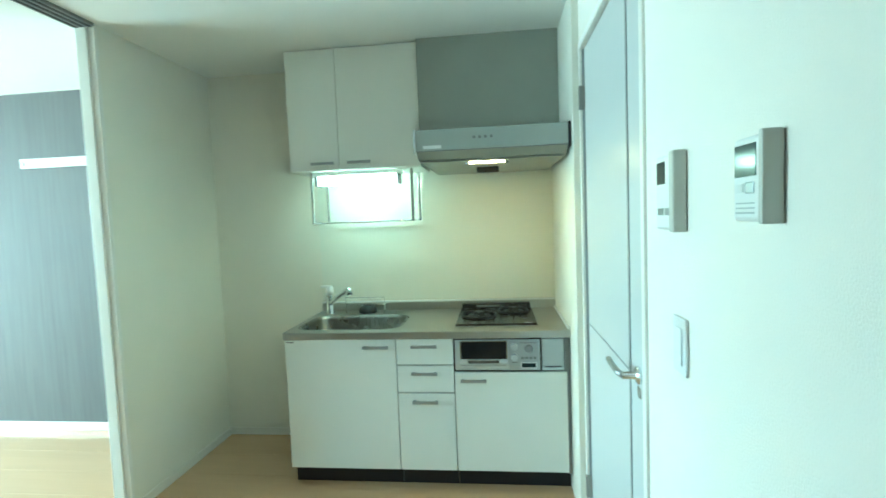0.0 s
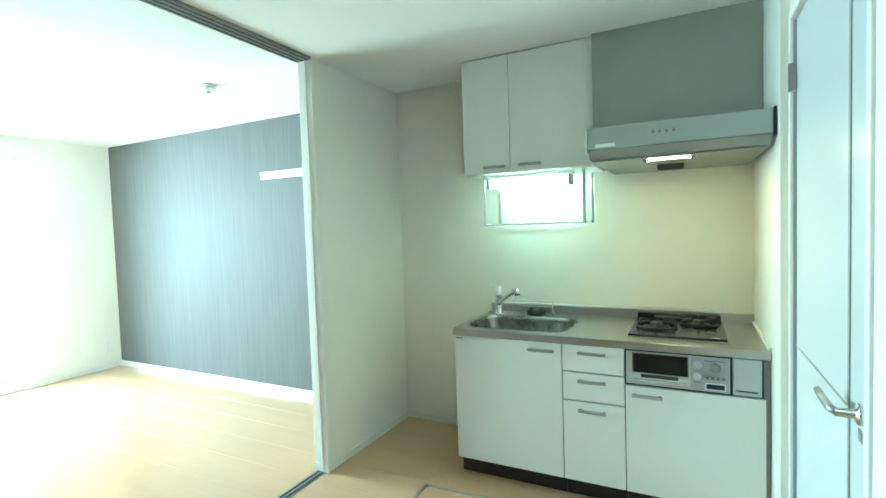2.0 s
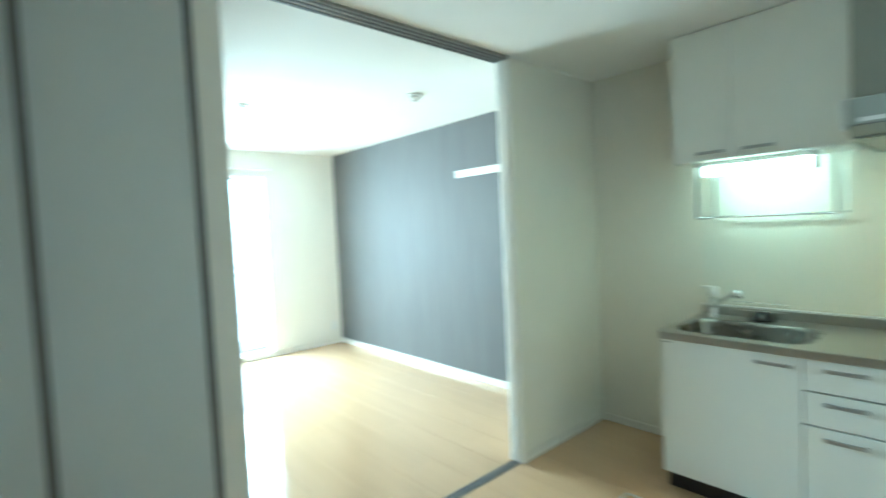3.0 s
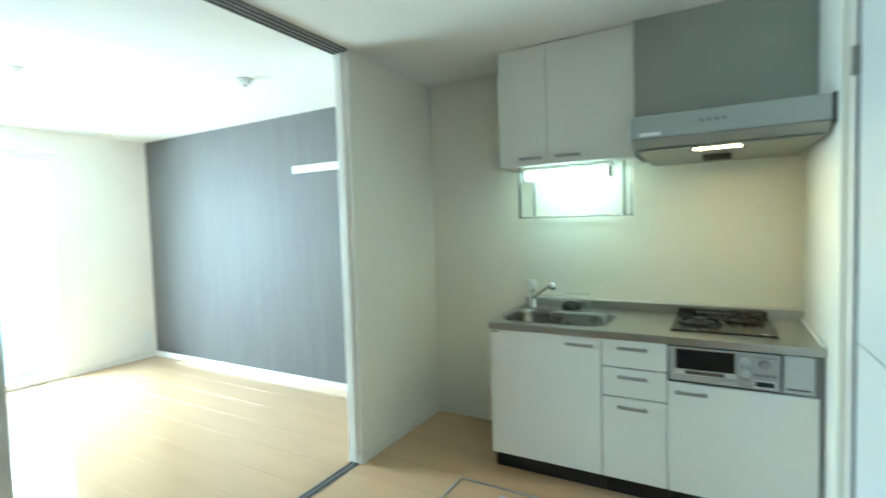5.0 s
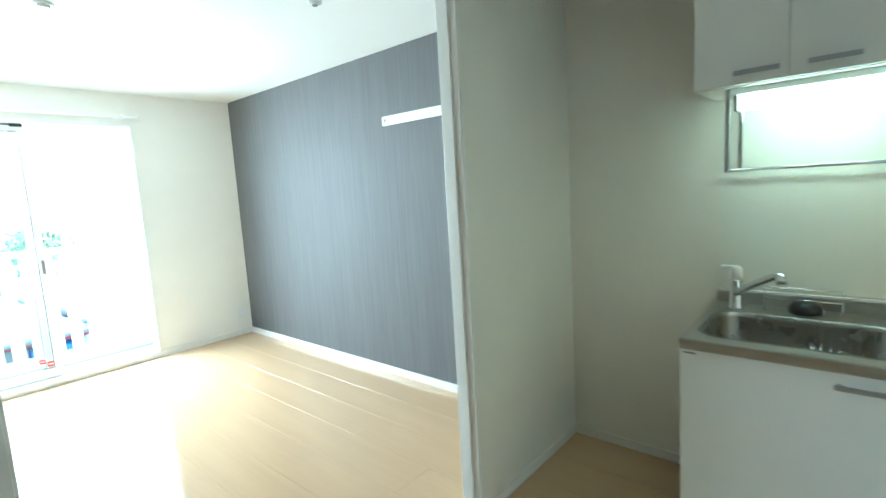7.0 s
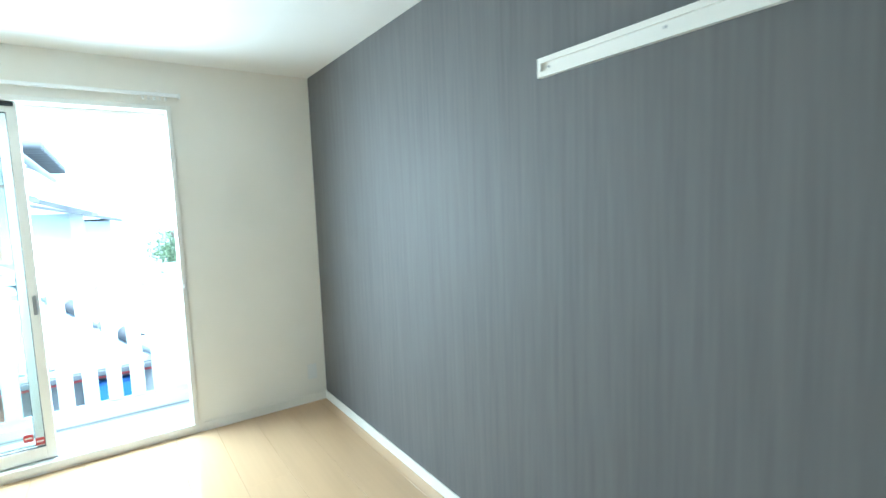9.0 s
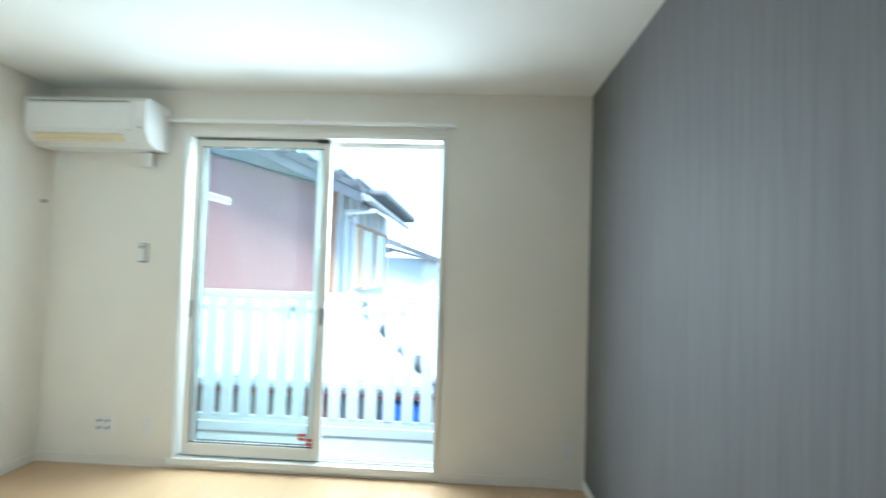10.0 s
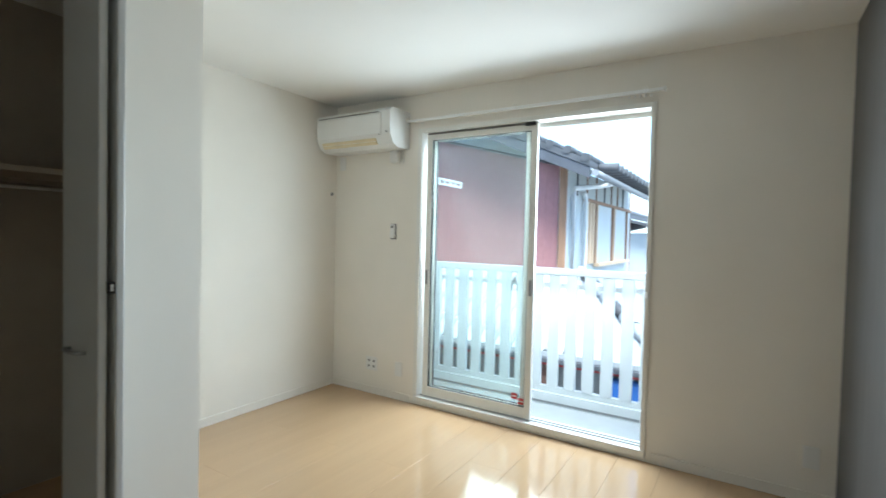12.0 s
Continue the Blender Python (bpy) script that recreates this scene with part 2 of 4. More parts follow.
# walls
structure("wall_west", boxes([(WX - OUT, WX, SY - OUT, WIN_Y0, 0, CEIL), (WX - OUT, WX, WIN_Y1, NY + 0.12, 0, CEIL),
                              (WX - OUT, WX, WIN_Y0, WIN_Y1, WIN_Z1, CEIL), (WX - OUT, WX, WIN_Y0, WIN_Y1, -0.2, WIN_Z0)]),
          WALLPAPER, "white papered wall around the balcony window")
structure("wall_accent", box(WX, -2.29, NY, NY + 0.12, 0, CEIL), ACCENT, "dark grey wall with fine vertical streaks")
structure("wall_north", box(-2.205, EX + OUT, 0.0, NY + 0.12, 0, CEIL), WALLPAPER_K, "cream papered wall behind the kitchen")
structure("wall_partition", box(-2.29, -2.205, -0.9, NY + 0.12, 0, CEIL), WALLPAPER_K, "short cream partition beside the kitchen")
structure("wall_living_south", box(WX, -4.165, SY - OUT, SY, 0, CEIL), WALLPAPER, "white papered side wall")
structure("wall_closet_side", box(-4.165, -4.09, SY - OUT, -2.5, 0, CEIL), WALLPAPER, "white wall at the side of the closet")
structure("wall_closet_front", box(-4.09, -3.74, -2.58, -2.5, 0, CEIL), WALLPAPER, "white wall beside the closet doors")
structure("wall_closet_back", box(-4.09, -2.42, SY - OUT, SY, 0, CEIL), CLOSET_IN, "beige wall at the back of the closet")
structure("wall_closet_east", box(-2.42, -2.335, BACK, -2.5, 0, CEIL), WALLPAPER, "white wall behind the parked sliding doors")
structure("wall_south", box(-2.335, EX + OUT, BACK - OUT, BACK, 0, CEIL), WALLPAPER, "plain white wall at the kitchen's end")
DY0, DY1, DZ = -1.79, -0.875, 2.17
structure("wall_east", boxes([(EX, EX + OUT, DY1, 0.0, 0, CEIL), (EX, EX + OUT, BACK, DY0, 0, CEIL), (EX, EX + OUT, DY0, DY1, DZ, CEIL),
                              (EX + 0.09, EX + OUT, DY0, DY1, 0, DZ)]), WALLPAPER, "white papered wall with a door")
structure("ceiling", box(WX - OUT, EX + OUT, BACK - OUT, NY + 0.12, CEIL, CEIL + 0.12), CEILING, "plain white ceiling", "ceiling")
floor = structure("floor", box(WX, EX, BACK, NY, -0.15, -0.012), JOINT, "pale glossy maple plank floor", "floor")

# skirting
SK = 0.06
for row, lab in (((WX, -2.29, NY - 0.009, NY, 0, SK), "white"), ((WX, WX + 0.008, SY, WIN_Y0 - 0.03, 0, SK), "off-white"),
                 ((WX, WX + 0.008, WIN_Y1 + 0.03, NY - 0.009, 0, SK), "off-white"), ((WX + 0.008, -4.165, SY, SY + 0.008, 0, SK), "off-white"),
                 ((-2.205, -1.49, -0.008, 0.0, 0, 0.05), "pale"), ((-2.205, -2.197, -0.9, -0.008, 0, 0.05), "pale"),
                 ((EX - 0.008, EX, BACK, DY0 - 0.04, 0, SK), "white")):
    structure("baseboard", box(*row, bevel=0.002), CREAM_TRIM if lab in ("off-white", "pale") else TRIM, lab + " skirting board along the wall", "baseboard")

# jamb at the partition's end
jamb = thing("door_jamb", "white jamb at the end of the partition", "trim", (-2.25, -0.91, 0), kind="structure")
part("post", box(-2.297, -2.198, -0.92, -0.9, 0, CEIL - 0.018, bevel=0.003), TRIM, jamb)
part("stop", box(-2.262, -2.234, -0.928, -0.92, 0.02, CEIL - 0.018), TRIM, jamb)
part("plinth", box(-2.299, -2.196, -0.924, -0.899, 0.0, 0.05, bevel=0.002), TRIM, jamb)

# sliding door tracks
def track(name, label, x0, x1, z0, z1, grooves, zg0, zg1):
    tr = thing(name, label, "track", (-2.25, -2.4, max(z0, 0)), kind="structure")
    part("rail", box(x0, x1, -3.9, -0.92, z0, z1), ALU_TRACK, tr)
    for gx in grooves:
        part("groove", box(gx - 0.008, gx + 0.008, -3.9, -0.921, zg0, zg1), TRACK_DARK, tr)


track("ceiling_track", "grey aluminium sliding door track with three grooves", -2.305, -2.195, CEIL - 0.014, CEIL, (-2.285, -2.25, -2.215), CEIL - 0.0165, CEIL - 0.015)
track("floor_track", "grey aluminium floor track with two grooves", -2.281, -2.219, -0.008, 0.002, (-2.266, -2.234), 0.0024, 0.0032)


# sliding doors, parked at the closet's side
def sliding_door(x, lead, width, label):
    d = thing("sliding_door", label, "sliding door", (x, lead - width / 2, 0.006), "parked sliding doors")
    part("leaf", box(x - 0.013, x + 0.013, lead - width, lead - 0.03, 0.006, CEIL - 0.02, bevel=0.002), DOOR_WHITE, d)
    part("stile", box(x - 0.016, x + 0.016, lead - 0.03, lead, 0.006, CEIL - 0.02, bevel=0.003), STILE_GAP_SHADE, d, "dark grey edge stile")


sliding_door(-2.215, -3.07, 0.8, "white sliding door with a dark edge, parked open")
sliding_door(-2.25, -2.60, 0.85, "white sliding door with a dark edge, parked behind another")
post = thing("closet_post", "cream post at the end of the closet wall", "trim", (-2.3, -2.54, 0), kind="structure")
part("post", box(-2.334, -2.272, -2.62, -2.49, 0.003, CEIL - 0.045, bevel=0.003), CREAM_TRIM, post)
part("cap", box(-2.334, -2.27, -2.622, -2.488, CEIL - 0.045, CEIL - 0.0145), RAIL, post, "white cap under the track")

# ---- kitchen ----
PX = 0.02
structure("kitchen_panel_back", box(-1.49, PX, -0.006, 0.0, 0.92, 1.74), PANEL, "glossy cream splash panel behind the worktop", "wall panel")
structure("kitchen_panel_side", box(PX, EX, -0.85, -0.0065, 0.0, CEIL), PANEL, "glossy cream side panel beside the hob", "wall panel")
FY = -0.627
UNIT_GROUP = "base cabinets of the kitchen unit"


def bar_handle(parent, x0, x1, y, z):
    h = part("handle", box(x0, x1, y - 0.026, y - 0.018, z - 0.008, z + 0.008, bevel=0.0025), ALU, parent, "matt aluminium bar handle")
    for x in (x0 + 0.012, x1 - 0.012):
        part("foot", box(x - 0.006, x + 0.006, y - 0.018, y, z - 0.005, z + 0.005), ALU, h)


def base_cabinet(x0, x1, label, fronts, hollow=False):
    c = thing("base_cabinet", label, "kitchen cabinet", ((x0 + x1) / 2, -0.3, 0), UNIT_GROUP)
    if hollow:
        shell = boxes([(x0, x1, -0.585, -0.005, 0.1, 0.66), (x0, x0 + 0.016, -0.585, -0.005, 0.66, 0.808), (x1 - 0.016, x1, -0.585, -0.005, 0.66, 0.808)])
    else:
        shell = box(x0, x1, -0.585, -0.005, 0.1, 0.808)
    part("body", shell, CABINET, c)
    part("kickboard", box(x0 + 0.001, x1 - 0.001, -0.56, -0.545, 0.0, 0.1), KICK, c, "black recessed kickboard")
    # added dark plate: shade between the fronts is put into its colour
    part("carcass_edge", box(x0 + 0.003, x1 - 0.003, -0.6062, -0.5852, 0.101, 0.811), STILE_GAP_SHADE, c, "dark grey plate painting shade in the front gaps")
    for name, a, b, z0, z1, hx0, hx1, hz in fronts:
        f = part(name, box(a, b, FY, -0.6065, z0, z1, bevel=0.002), CABINET, c)
        bar_handle(f, hx0, hx1, FY, hz)
    return c


sink_unit = base_cabinet(-1.487, -0.8785, "white sink cabinet with one large door", [("door", -1.485, -0.8805, 0.108, 0.812, -1.054, -0.914, 0.773)], True)
part("label_bar", box(-1.476, -1.436, FY - 0.0006, FY - 0.0001, 0.797, 0.803), GREYPLASTIC, sink_unit, "tiny grey printed label")
base_cabinet(-0.8775, -0.5745, "white cabinet with three drawers", [
    ("drawer", -0.8755, -0.5765, 0.677, 0.812, -0.796, -0.66, 0.776), ("drawer", -0.8755, -0.5765, 0.529, 0.670, -0.797, -0.661, 0.632),
    ("drawer", -0.8755, -0.5765, 0.108, 0.522, -0.798, -0.662, 0.481)])
cook = base_cabinet(-0.5735, 0.018, "white cabinet under the hob with one door", [("door", -0.5715, 0.0, 0.108, 0.636, -0.541, -0.408, 0.594)])
part("filler_panel", box(-0.124, -0.014, FY - 0.001, -0.6065, 0.646, 0.808, bevel=0.003), SILVER, cook, "silver pull-out panel beside the grill")
part("filler_grip", box(-0.112, -0.03, FY - 0.010, FY - 0.001, 0.650, 0.662, bevel=0.002), SILVER, cook)
part("edge_strip", box(-0.008, 0.017, -0.62, -0.6065, 0.1, 0.812), GREYPLASTIC, cook, "dark grey filler strip")

part("filler_slot", box(-0.112, -0.03, FY - 0.0018, FY - 0.0011, 0.6625, 0.668), KICK, cook)

# worktop with a hole for the sink
CT = 0.855
SX0, SX1, SY0, SY1 = -1.447, -0.875, -0.575, -0.195


def worktop_mesh():
    bm = bmesh.new()
    hole = [bm.verts.new(p) for p in rounded(SX0, SX1, SY0, SY1, 0.09, CT)]
    rim = [bm.verts.new(p) for p in ((-1.49, -0.636, CT), (PX - 0.001, -0.636, CT), (PX - 0.001, -0.012, CT), (-1.49, -0.012, CT))]
    edges = []
    for loop in (hole, rim):
        edges += [bm.edges.new((loop[k], loop[(k + 1) % len(loop)])) for k in range(len(loop))]
    bmesh.ops.triangle_fill(bm, use_beauty=True, edges=edges)
    add_box(bm, -1.49, PX - 0.001, -0.64, -0.605, 0.814, CT - 0.001, bevel=0.006, segments=3)
    add_box(bm, -1.49, -1.486, -0.6045, -0.012, 0.816, CT - 0.001)
    add_box(bm, -1.49, PX - 0.001, -0.03, -0.0125, CT - 0.03, 0.905, bevel=0.004)
    return bm


top = thing("worktop", "brushed stainless steel worktop with a low upstand", "worktop", (-0.73, -0.3, CT))
part("slab", worktop_mesh(), STEEL, top)
part("caulk_strip", box(-1.49, PX - 0.001, -0.0315, -0.0065, 0.9052, 0.914, bevel=0.002), PLASTIC, top, "white sealing strip")
part("side_strip", box(0.006, PX - 0.0005, -0.635, -0.03, CT + 0.0005, CT + 0.014, bevel=0.003), PLASTIC, top, "white sealing strip")

# sink
def sink_mesh():
    bm = bmesh.new()
    loops = []
    for inset, z, r in ((-0.012, CT + 0.0012, 0.1), (-0.004, CT + 0.003, 0.094), (0.004, CT - 0.001, 0.09), (0.012, CT - 0.02, 0.085),
                        (0.022, CT - 0.14, 0.08), (0.05, CT - 0.165, 0.06), (0.12, CT - 0.17, 0.04)):
        loops.append([bm.verts.new(p) for p in rounded(SX0 + inset, SX1 - inset, SY0 + inset, SY1 - inset, r, z)])
    for a, b in zip(loops, loops[1:]):
        for k in range(len(a)):
            bm.faces.new((a[k], a[(k + 1) % len(a)], b[(k + 1) % len(b)], b[k])).smooth = True
    bm.faces.new(loops[-1])
    return bm


sink = thing("kitchen_sink", "stainless steel sink bowl with a drain rack", "sink", (-1.17, -0.39, CT - 0.17))
part("bowl", sink_mesh(), BOWL, sink)
part("drain", turned((-1.02, -0.3, CT - 0.169), [(0.05, 0), (0.05, 0.004), (0.042, 0.006), (0.01, 0.003)]), CHROME, sink)
rack = part("drain_rack", tube([(-1.14, -0.52, CT - 0.05), (-1.14, -0.25, CT - 0.05)], 0.003, 6), CHROME, sink, "chrome wire basket")
for k in range(7):
    part("wire", tube([(-1.13 + k * 0.026, -0.27, CT + 0.002), (-1.13 + k * 0.026, -0.27, CT - 0.09), (-1.13 + k * 0.026, -0.5, CT - 0.1)], 0.0022, 5), CHROME, rack)

# mixer tap
tap = thing("mixer_tap", "chrome single-lever mixer tap with a white lever", "tap", (-1.4, -0.13, CT))
part("base", turned((-1.4, -0.13, CT), [(0.03, 0), (0.03, 0.006), (0.024, 0.014), (0.022, 0.12), (0.023, 0.125)]), CHROME, tap)
part("head", turned((-1.4, -0.13, CT + 0.125), [(0.023, 0), (0.024, 0.02), (0.022, 0.048), (0.012, 0.055)]), PLASTIC, tap, "white plastic top")
part("lever", box(-1.455, -1.39, -0.14, -0.12, CT + 0.168, CT + 0.182, bevel=0.004), PLASTIC, tap, "white plastic lever")
part("spout", tube([(-1.4, -0.135, CT + 0.06), (-1.385, -0.15, CT + 0.078), (-1.32, -0.19, CT + 0.125), (-1.255, -0.235, CT + 0.165), (-1.235, -0.25, CT + 0.168)], 0.0145, 14), CHROME, tap)
part("nozzle", tube([(-1.237, -0.249, CT + 0.178), (-1.228, -0.256, CT + 0.138)], 0.018, 14), CHROME, tap)

# wire shelf and black strainer lid behind the sink
ws = thing("wire_shelf", "small chrome wire dish holder behind the sink", "dish holder", (-1.16, -0.12, CT))
part("frame", tube([(-1.30, -0.12, CT), (-1.30, -0.12, CT + 0.10), (-1.05, -0.12, CT + 0.10), (-1.05, -0.12, CT)], 0.003, 6), CHROME, ws)
part("bar", tube([(-1.30, -0.12, CT + 0.055), (-1.05, -0.12, CT + 0.055)], 0.0025, 6), CHROME, ws)
lid = turned((-1.165, -0.09, CT), [(0.058, 0), (0.056, 0.02), (0.044, 0.04), (0.018, 0.051)])
solid("strainer_lid", lid, KICK, "round black rubber drain cover behind the sink", "drain cover")

# gas hob
HZ = CT + 0.001
hob = thing("gas_hob", "black two-burner gas hob with iron pan supports", "hob", (-0.35, -0.3, HZ))
part("plate", box(-0.567, -0.135, -0.545, -0.06, HZ, HZ + 0.014, bevel=0.005), BLACK, hob)
part("rim", box(-0.571, -0.131, -0.549, -0.056, HZ - 0.0005, HZ + 0.004, bevel=0.001), STEEL, hob)
part("exhaust", box(-0.56, -0.142, -0.11, -0.065, HZ + 0.014, HZ + 0.045, bevel=0.006), CASTIRON, hob, "black rear exhaust cover")
part("exhaust_slot", box(-0.47, -0.30, -0.112, -0.1105, HZ + 0.022, HZ + 0.034), STEEL, hob)
part("mark", box(-0.20, -0.165, -0.53, -0.52, HZ + 0.0142, HZ + 0.0148), PLASTIC, hob)


def burner(x, y, r):
    b = part("burner", turned((x, y, HZ + 0.0142), [(r * 0.72, 0), (r * 0.7, 0.004), (r * 0.34, 0.006), (r * 0.34, 0.02), (r * 0.26, 0.026), (r * 0.1, 0.024)]), CASTIRON, hob)
    ring = bmesh.new()
    add_tube(ring, [(x + r * math.cos(a), y + r * math.sin(a), HZ + 0.021) for a in (2 * math.pi * k / 24 for k in range(25))], 0.0065, 6)
    part("pan_support", ring, CASTIRON, b)
    for k in range(6):
        a = 2 * math.pi * (k + 0.5) / 6
        ca, sa = math.cos(a), math.sin(a)
        prong = bmesh.new()
        add_tube(prong, [(x + r * ca, y + r * sa, HZ + 0.021), (x + r * 1.05 * ca, y + r * 1.05 * sa, HZ + 0.044), (x + r * 0.42 * ca, y + r * 0.42 * sa, HZ + 0.046)], 0.0055, 6)
        part("prong", prong, CASTIRON, b)


burner(-0.447, -0.335, 0.095)
burner(-0.25, -0.215, 0.085)

# grill under the hob
grill = thing("fish_grill", "silver built-in grill with a dark glass window", "grill", (-0.35, -0.6, 0.65))
# black backing paints the shadow gap round the grill
part("surround", box(-0.573, -0.1285, FY + 0.001, -0.6066, 0.640, 0.8125), KICK, grill, "black backing coloured as shade round the fascia")
part("fascia", box(-0.567, -0.134, FY - 0.004, FY + 0.0009, 0.648, 0.806, bevel=0.002), SILVER, grill)
part("window", box(-0.534, -0.303, FY - 0.0068, FY - 0.0041, 0.706, 0.796, bevel=0.001), DARKGLASS, grill, "dark glass window")
part("window_trim", boxes([(-0.54, -0.2985, FY - 0.0076, FY - 0.0042, 0.7965, 0.8005), (-0.54, -0.5345, FY - 0.0076, FY - 0.0042, 0.706, 0.796),
                           (-0.3025, -0.2985, FY - 0.0076, FY - 0.0042, 0.706, 0.796)]), CHROME, grill, "thin bright trim")
gh = part("grip", prism([(FY - 0.0042, 0.660), (FY - 0.016, 0.662), (FY - 0.024, 0.676), (FY - 0.024, 0.690), (FY - 0.012, 0.702), (FY - 0.0042, 0.703)], "x", -0.54, -0.2985),
          SILVER, grill, "silver pull grip")
part("slot", prism([(FY - 0.0245, 0.689), (FY - 0.0245, 0.692), (FY - 0.014, 0.7022), (FY - 0.014, 0.6992)], "x", -0.50, -0.34), KICK, gh)
part("line", box(-0.534, -0.305, FY - 0.0248, FY - 0.0241, 0.679, 0.6815), GREYPLASTIC, gh)
ctl = part("control_plate", box(-0.290, -0.140, FY - 0.0062, FY - 0.0041, 0.654, 0.801, bevel=0.0015), ALU, grill, "silver control plate")
for kx, kz, m, r in ((-0.262, 0.770, SILVER, 0.017), (-0.190, 0.760, GREYPLASTIC, 0.019), (-0.262, 0.716, SILVER, 0.017)):
    part("knob", turned((kx, FY - 0.0242, kz), [(r * 0.8, 0), (r, 0.004), (r * 1.1, 0.0178)], "y", 20), m, ctl)
part("mark_bar", box(-0.234, -0.150, FY - 0.0068, FY - 0.0063, 0.787, 0.791), GREYPLASTIC, ctl)
part("mark_bar", box(-0.277, -0.247, FY - 0.0068, FY - 0.0063, 0.686, 0.690), GREYPLASTIC, ctl)
part("lcd", box(-0.226, -0.155, FY - 0.0074, FY - 0.0063, 0.662, 0.684), SCREEN, ctl, "dark display")
part("lcd_frame", box(-0.232, -0.149, FY - 0.0068, FY - 0.0063, 0.657, 0.689), PLASTIC, ctl)
for bx in (-0.222, -0.201, -0.180, -0.159):
    part("button", box(bx - 0.007, bx + 0.007, FY - 0.009, FY - 0.0063, 0.705, 0.718, bevel=0.001), GREYPLASTIC, ctl)

# wall cabinet
UY = -0.372
up = thing("wall_cabinet", "white two-door wall cabinet reaching the ceiling", "kitchen cabinet", (-1.12, -0.18, 1.73))
part("body", box(-1.507, -0.744, UY + 0.02, -0.001, 1.732, CEIL - 0.001), CABINET, up)
for a, b, hx in ((-1.508, -1.2165, -1.308), (-1.2135, -0.743, -1.094)):
    d = part("door", box(a, b, UY, UY + 0.0185, 1.735, CEIL - 0.006, bevel=0.002), CABINET, up)
    bar_handle(d, hx - 0.068, hx + 0.068, UY, 1.772)

# lamp under the wall cabinet
lamp = thing("under_cabinet_lamp", "lit white fluorescent lamp under the wall cabinet", "lamp", (-1.14, -0.19, 1.73))
part("housing", box(-1.40, -0.875, -0.305, -0.215, 1.708, 1.7315, bevel=0.004), PLASTIC, lamp)
part("diffuser", box(-1.375, -0.9, -0.30, -0.22, 1.655, 1.7075, bevel=0.014, segments=3), LAMP_TUBE, lamp, "glowing white diffuser")
for ex in (-1.382, -0.893):
    part("end_cap", box(ex - 0.0065, ex + 0.0065, -0.306, -0.214, 1.65, 1.708, bevel=0.003), GREYPLASTIC, lamp)

# hanging rack
hr = thing("hanging_rack", "chrome hanging dish rack under the wall cabinet", "rack", (-1.1, -0.18, 1.43))
for x in (-1.405, -0.808):
    for y in (-0.315, -0.05):
        part("post", box(x - 0.008, x + 0.008, y - 0.005, y + 0.005, 1.425, 1.7318, bevel=0.002), CHROME, hr)
for y in (-0.315, -0.05):
    part("rail", tube([(-1.405, y, 1.432), (-0.808, y, 1.432)], 0.006, 8), CHROME, hr)
for x in (-1.405, -0.808):
    part("side_rail", tube([(x, -0.315, 1.432), (x, -0.05, 1.432)], 0.005, 8), CHROME, hr)
for k in range(3):
    part("wire", tube([(-1.405, -0.25 + 0.067 * k, 1.428), (-0.808, -0.25 + 0.067 * k, 1.428)], 0.002, 5), CHROME, hr)

# range hood
hood = thing("range_hood", "silver-grey range hood with a lit lamp", "range hood", (-0.35, -0.4, 1.7))
HX0, HX1 = -0.70, 0.005
part("canopy", prism([(-0.785, 1.752), (-0.79, 1.80), (-0.78, 1.85), (-0.74, 1.856), (-0.008, 1.856), (-0.008, 1.72), (-0.69, 1.715), (-0.73, 1.72)], "x", HX0, HX1), FILTER, hood)
part("front_lip", box(HX0 - 0.002, HX1 + 0.001, -0.796, -0.7865, 1.756, 1.852, bevel=0.004), HOOD, hood, "silver-grey front lip")
part("lip_seam", box(HX0, HX1, -0.7935, -0.786, 1.7515, 1.7555), GREYPLASTIC, hood)
for ex in (HX0 - 0.012, HX1 + 0.002):
    part("end_cap", box(ex, ex + 0.0105, -0.80, -0.72, 1.742, 1.858, bevel=0.005), SILVER if ex < -0.3 else KICK, hood)
part("filter", box(HX0 + 0.012, HX1 - 0.012, -0.722, -0.012, 1.7085, 1.7148, bevel=0.002), FILTER, hood, "grey filter plate under the hood")
part("lamp_lens", box(-0.458, -0.282, -0.66, -0.622, 1.7052, 1.7084, bevel=0.001), LAMP_HOOD, hood, "glowing warm lamp lens")
for ex in (-0.468, -0.272):
    part("lamp_end", box(ex - 0.0095, ex + 0.0095, -0.664, -0.618, 1.697, 1.7084, bevel=0.003), GREYPLASTIC, hood)
part("filter_grip", box(-0.43, -0.31, -0.40, -0.36, 1.682, 1.7084, bevel=0.003), MATT_BLACK, hood, "black filter grip")
for k in range(4):
    part("button", turned((-0.425 + 0.027 * k, -0.800, 1.808), [(0.007, 0), (0.0075, 0.005)], "y", 12), GREYPLASTIC, hood)
part("sticker", box(-0.665, -0.58, -0.7972, -0.796, 1.764, 1.779), PLASTIC, hood, "white label strip")
part("duct_cover", box(-0.741, PX - 0.002, -0.40, -0.001, 1.8565, CEIL - 0.001, bevel=0.002), DUCT, hood, "grey sheet duct cover")

# underfloor hatch
hatch = thing("floor_hatch", "underfloor storage hatch with a grey metal frame", "floor hatch", (-1.3, -1.1, 0))
hx0, hx1, hy0, hy1, fw = -1.61, -1.0, -1.40, -0.79, 0.014
for r in ((hx0, hx1, hy1 - fw, hy1), (hx0, hx1, hy0, hy0 + fw), (hx0, hx0 + fw, hy0 + fw, hy1 - fw), (hx1 - fw, hx1, hy0 + fw, hy1 - fw)):
    part("frame_bar", box(*r, 0.0, 0.003, bevel=0.0008), ALU, hatch)
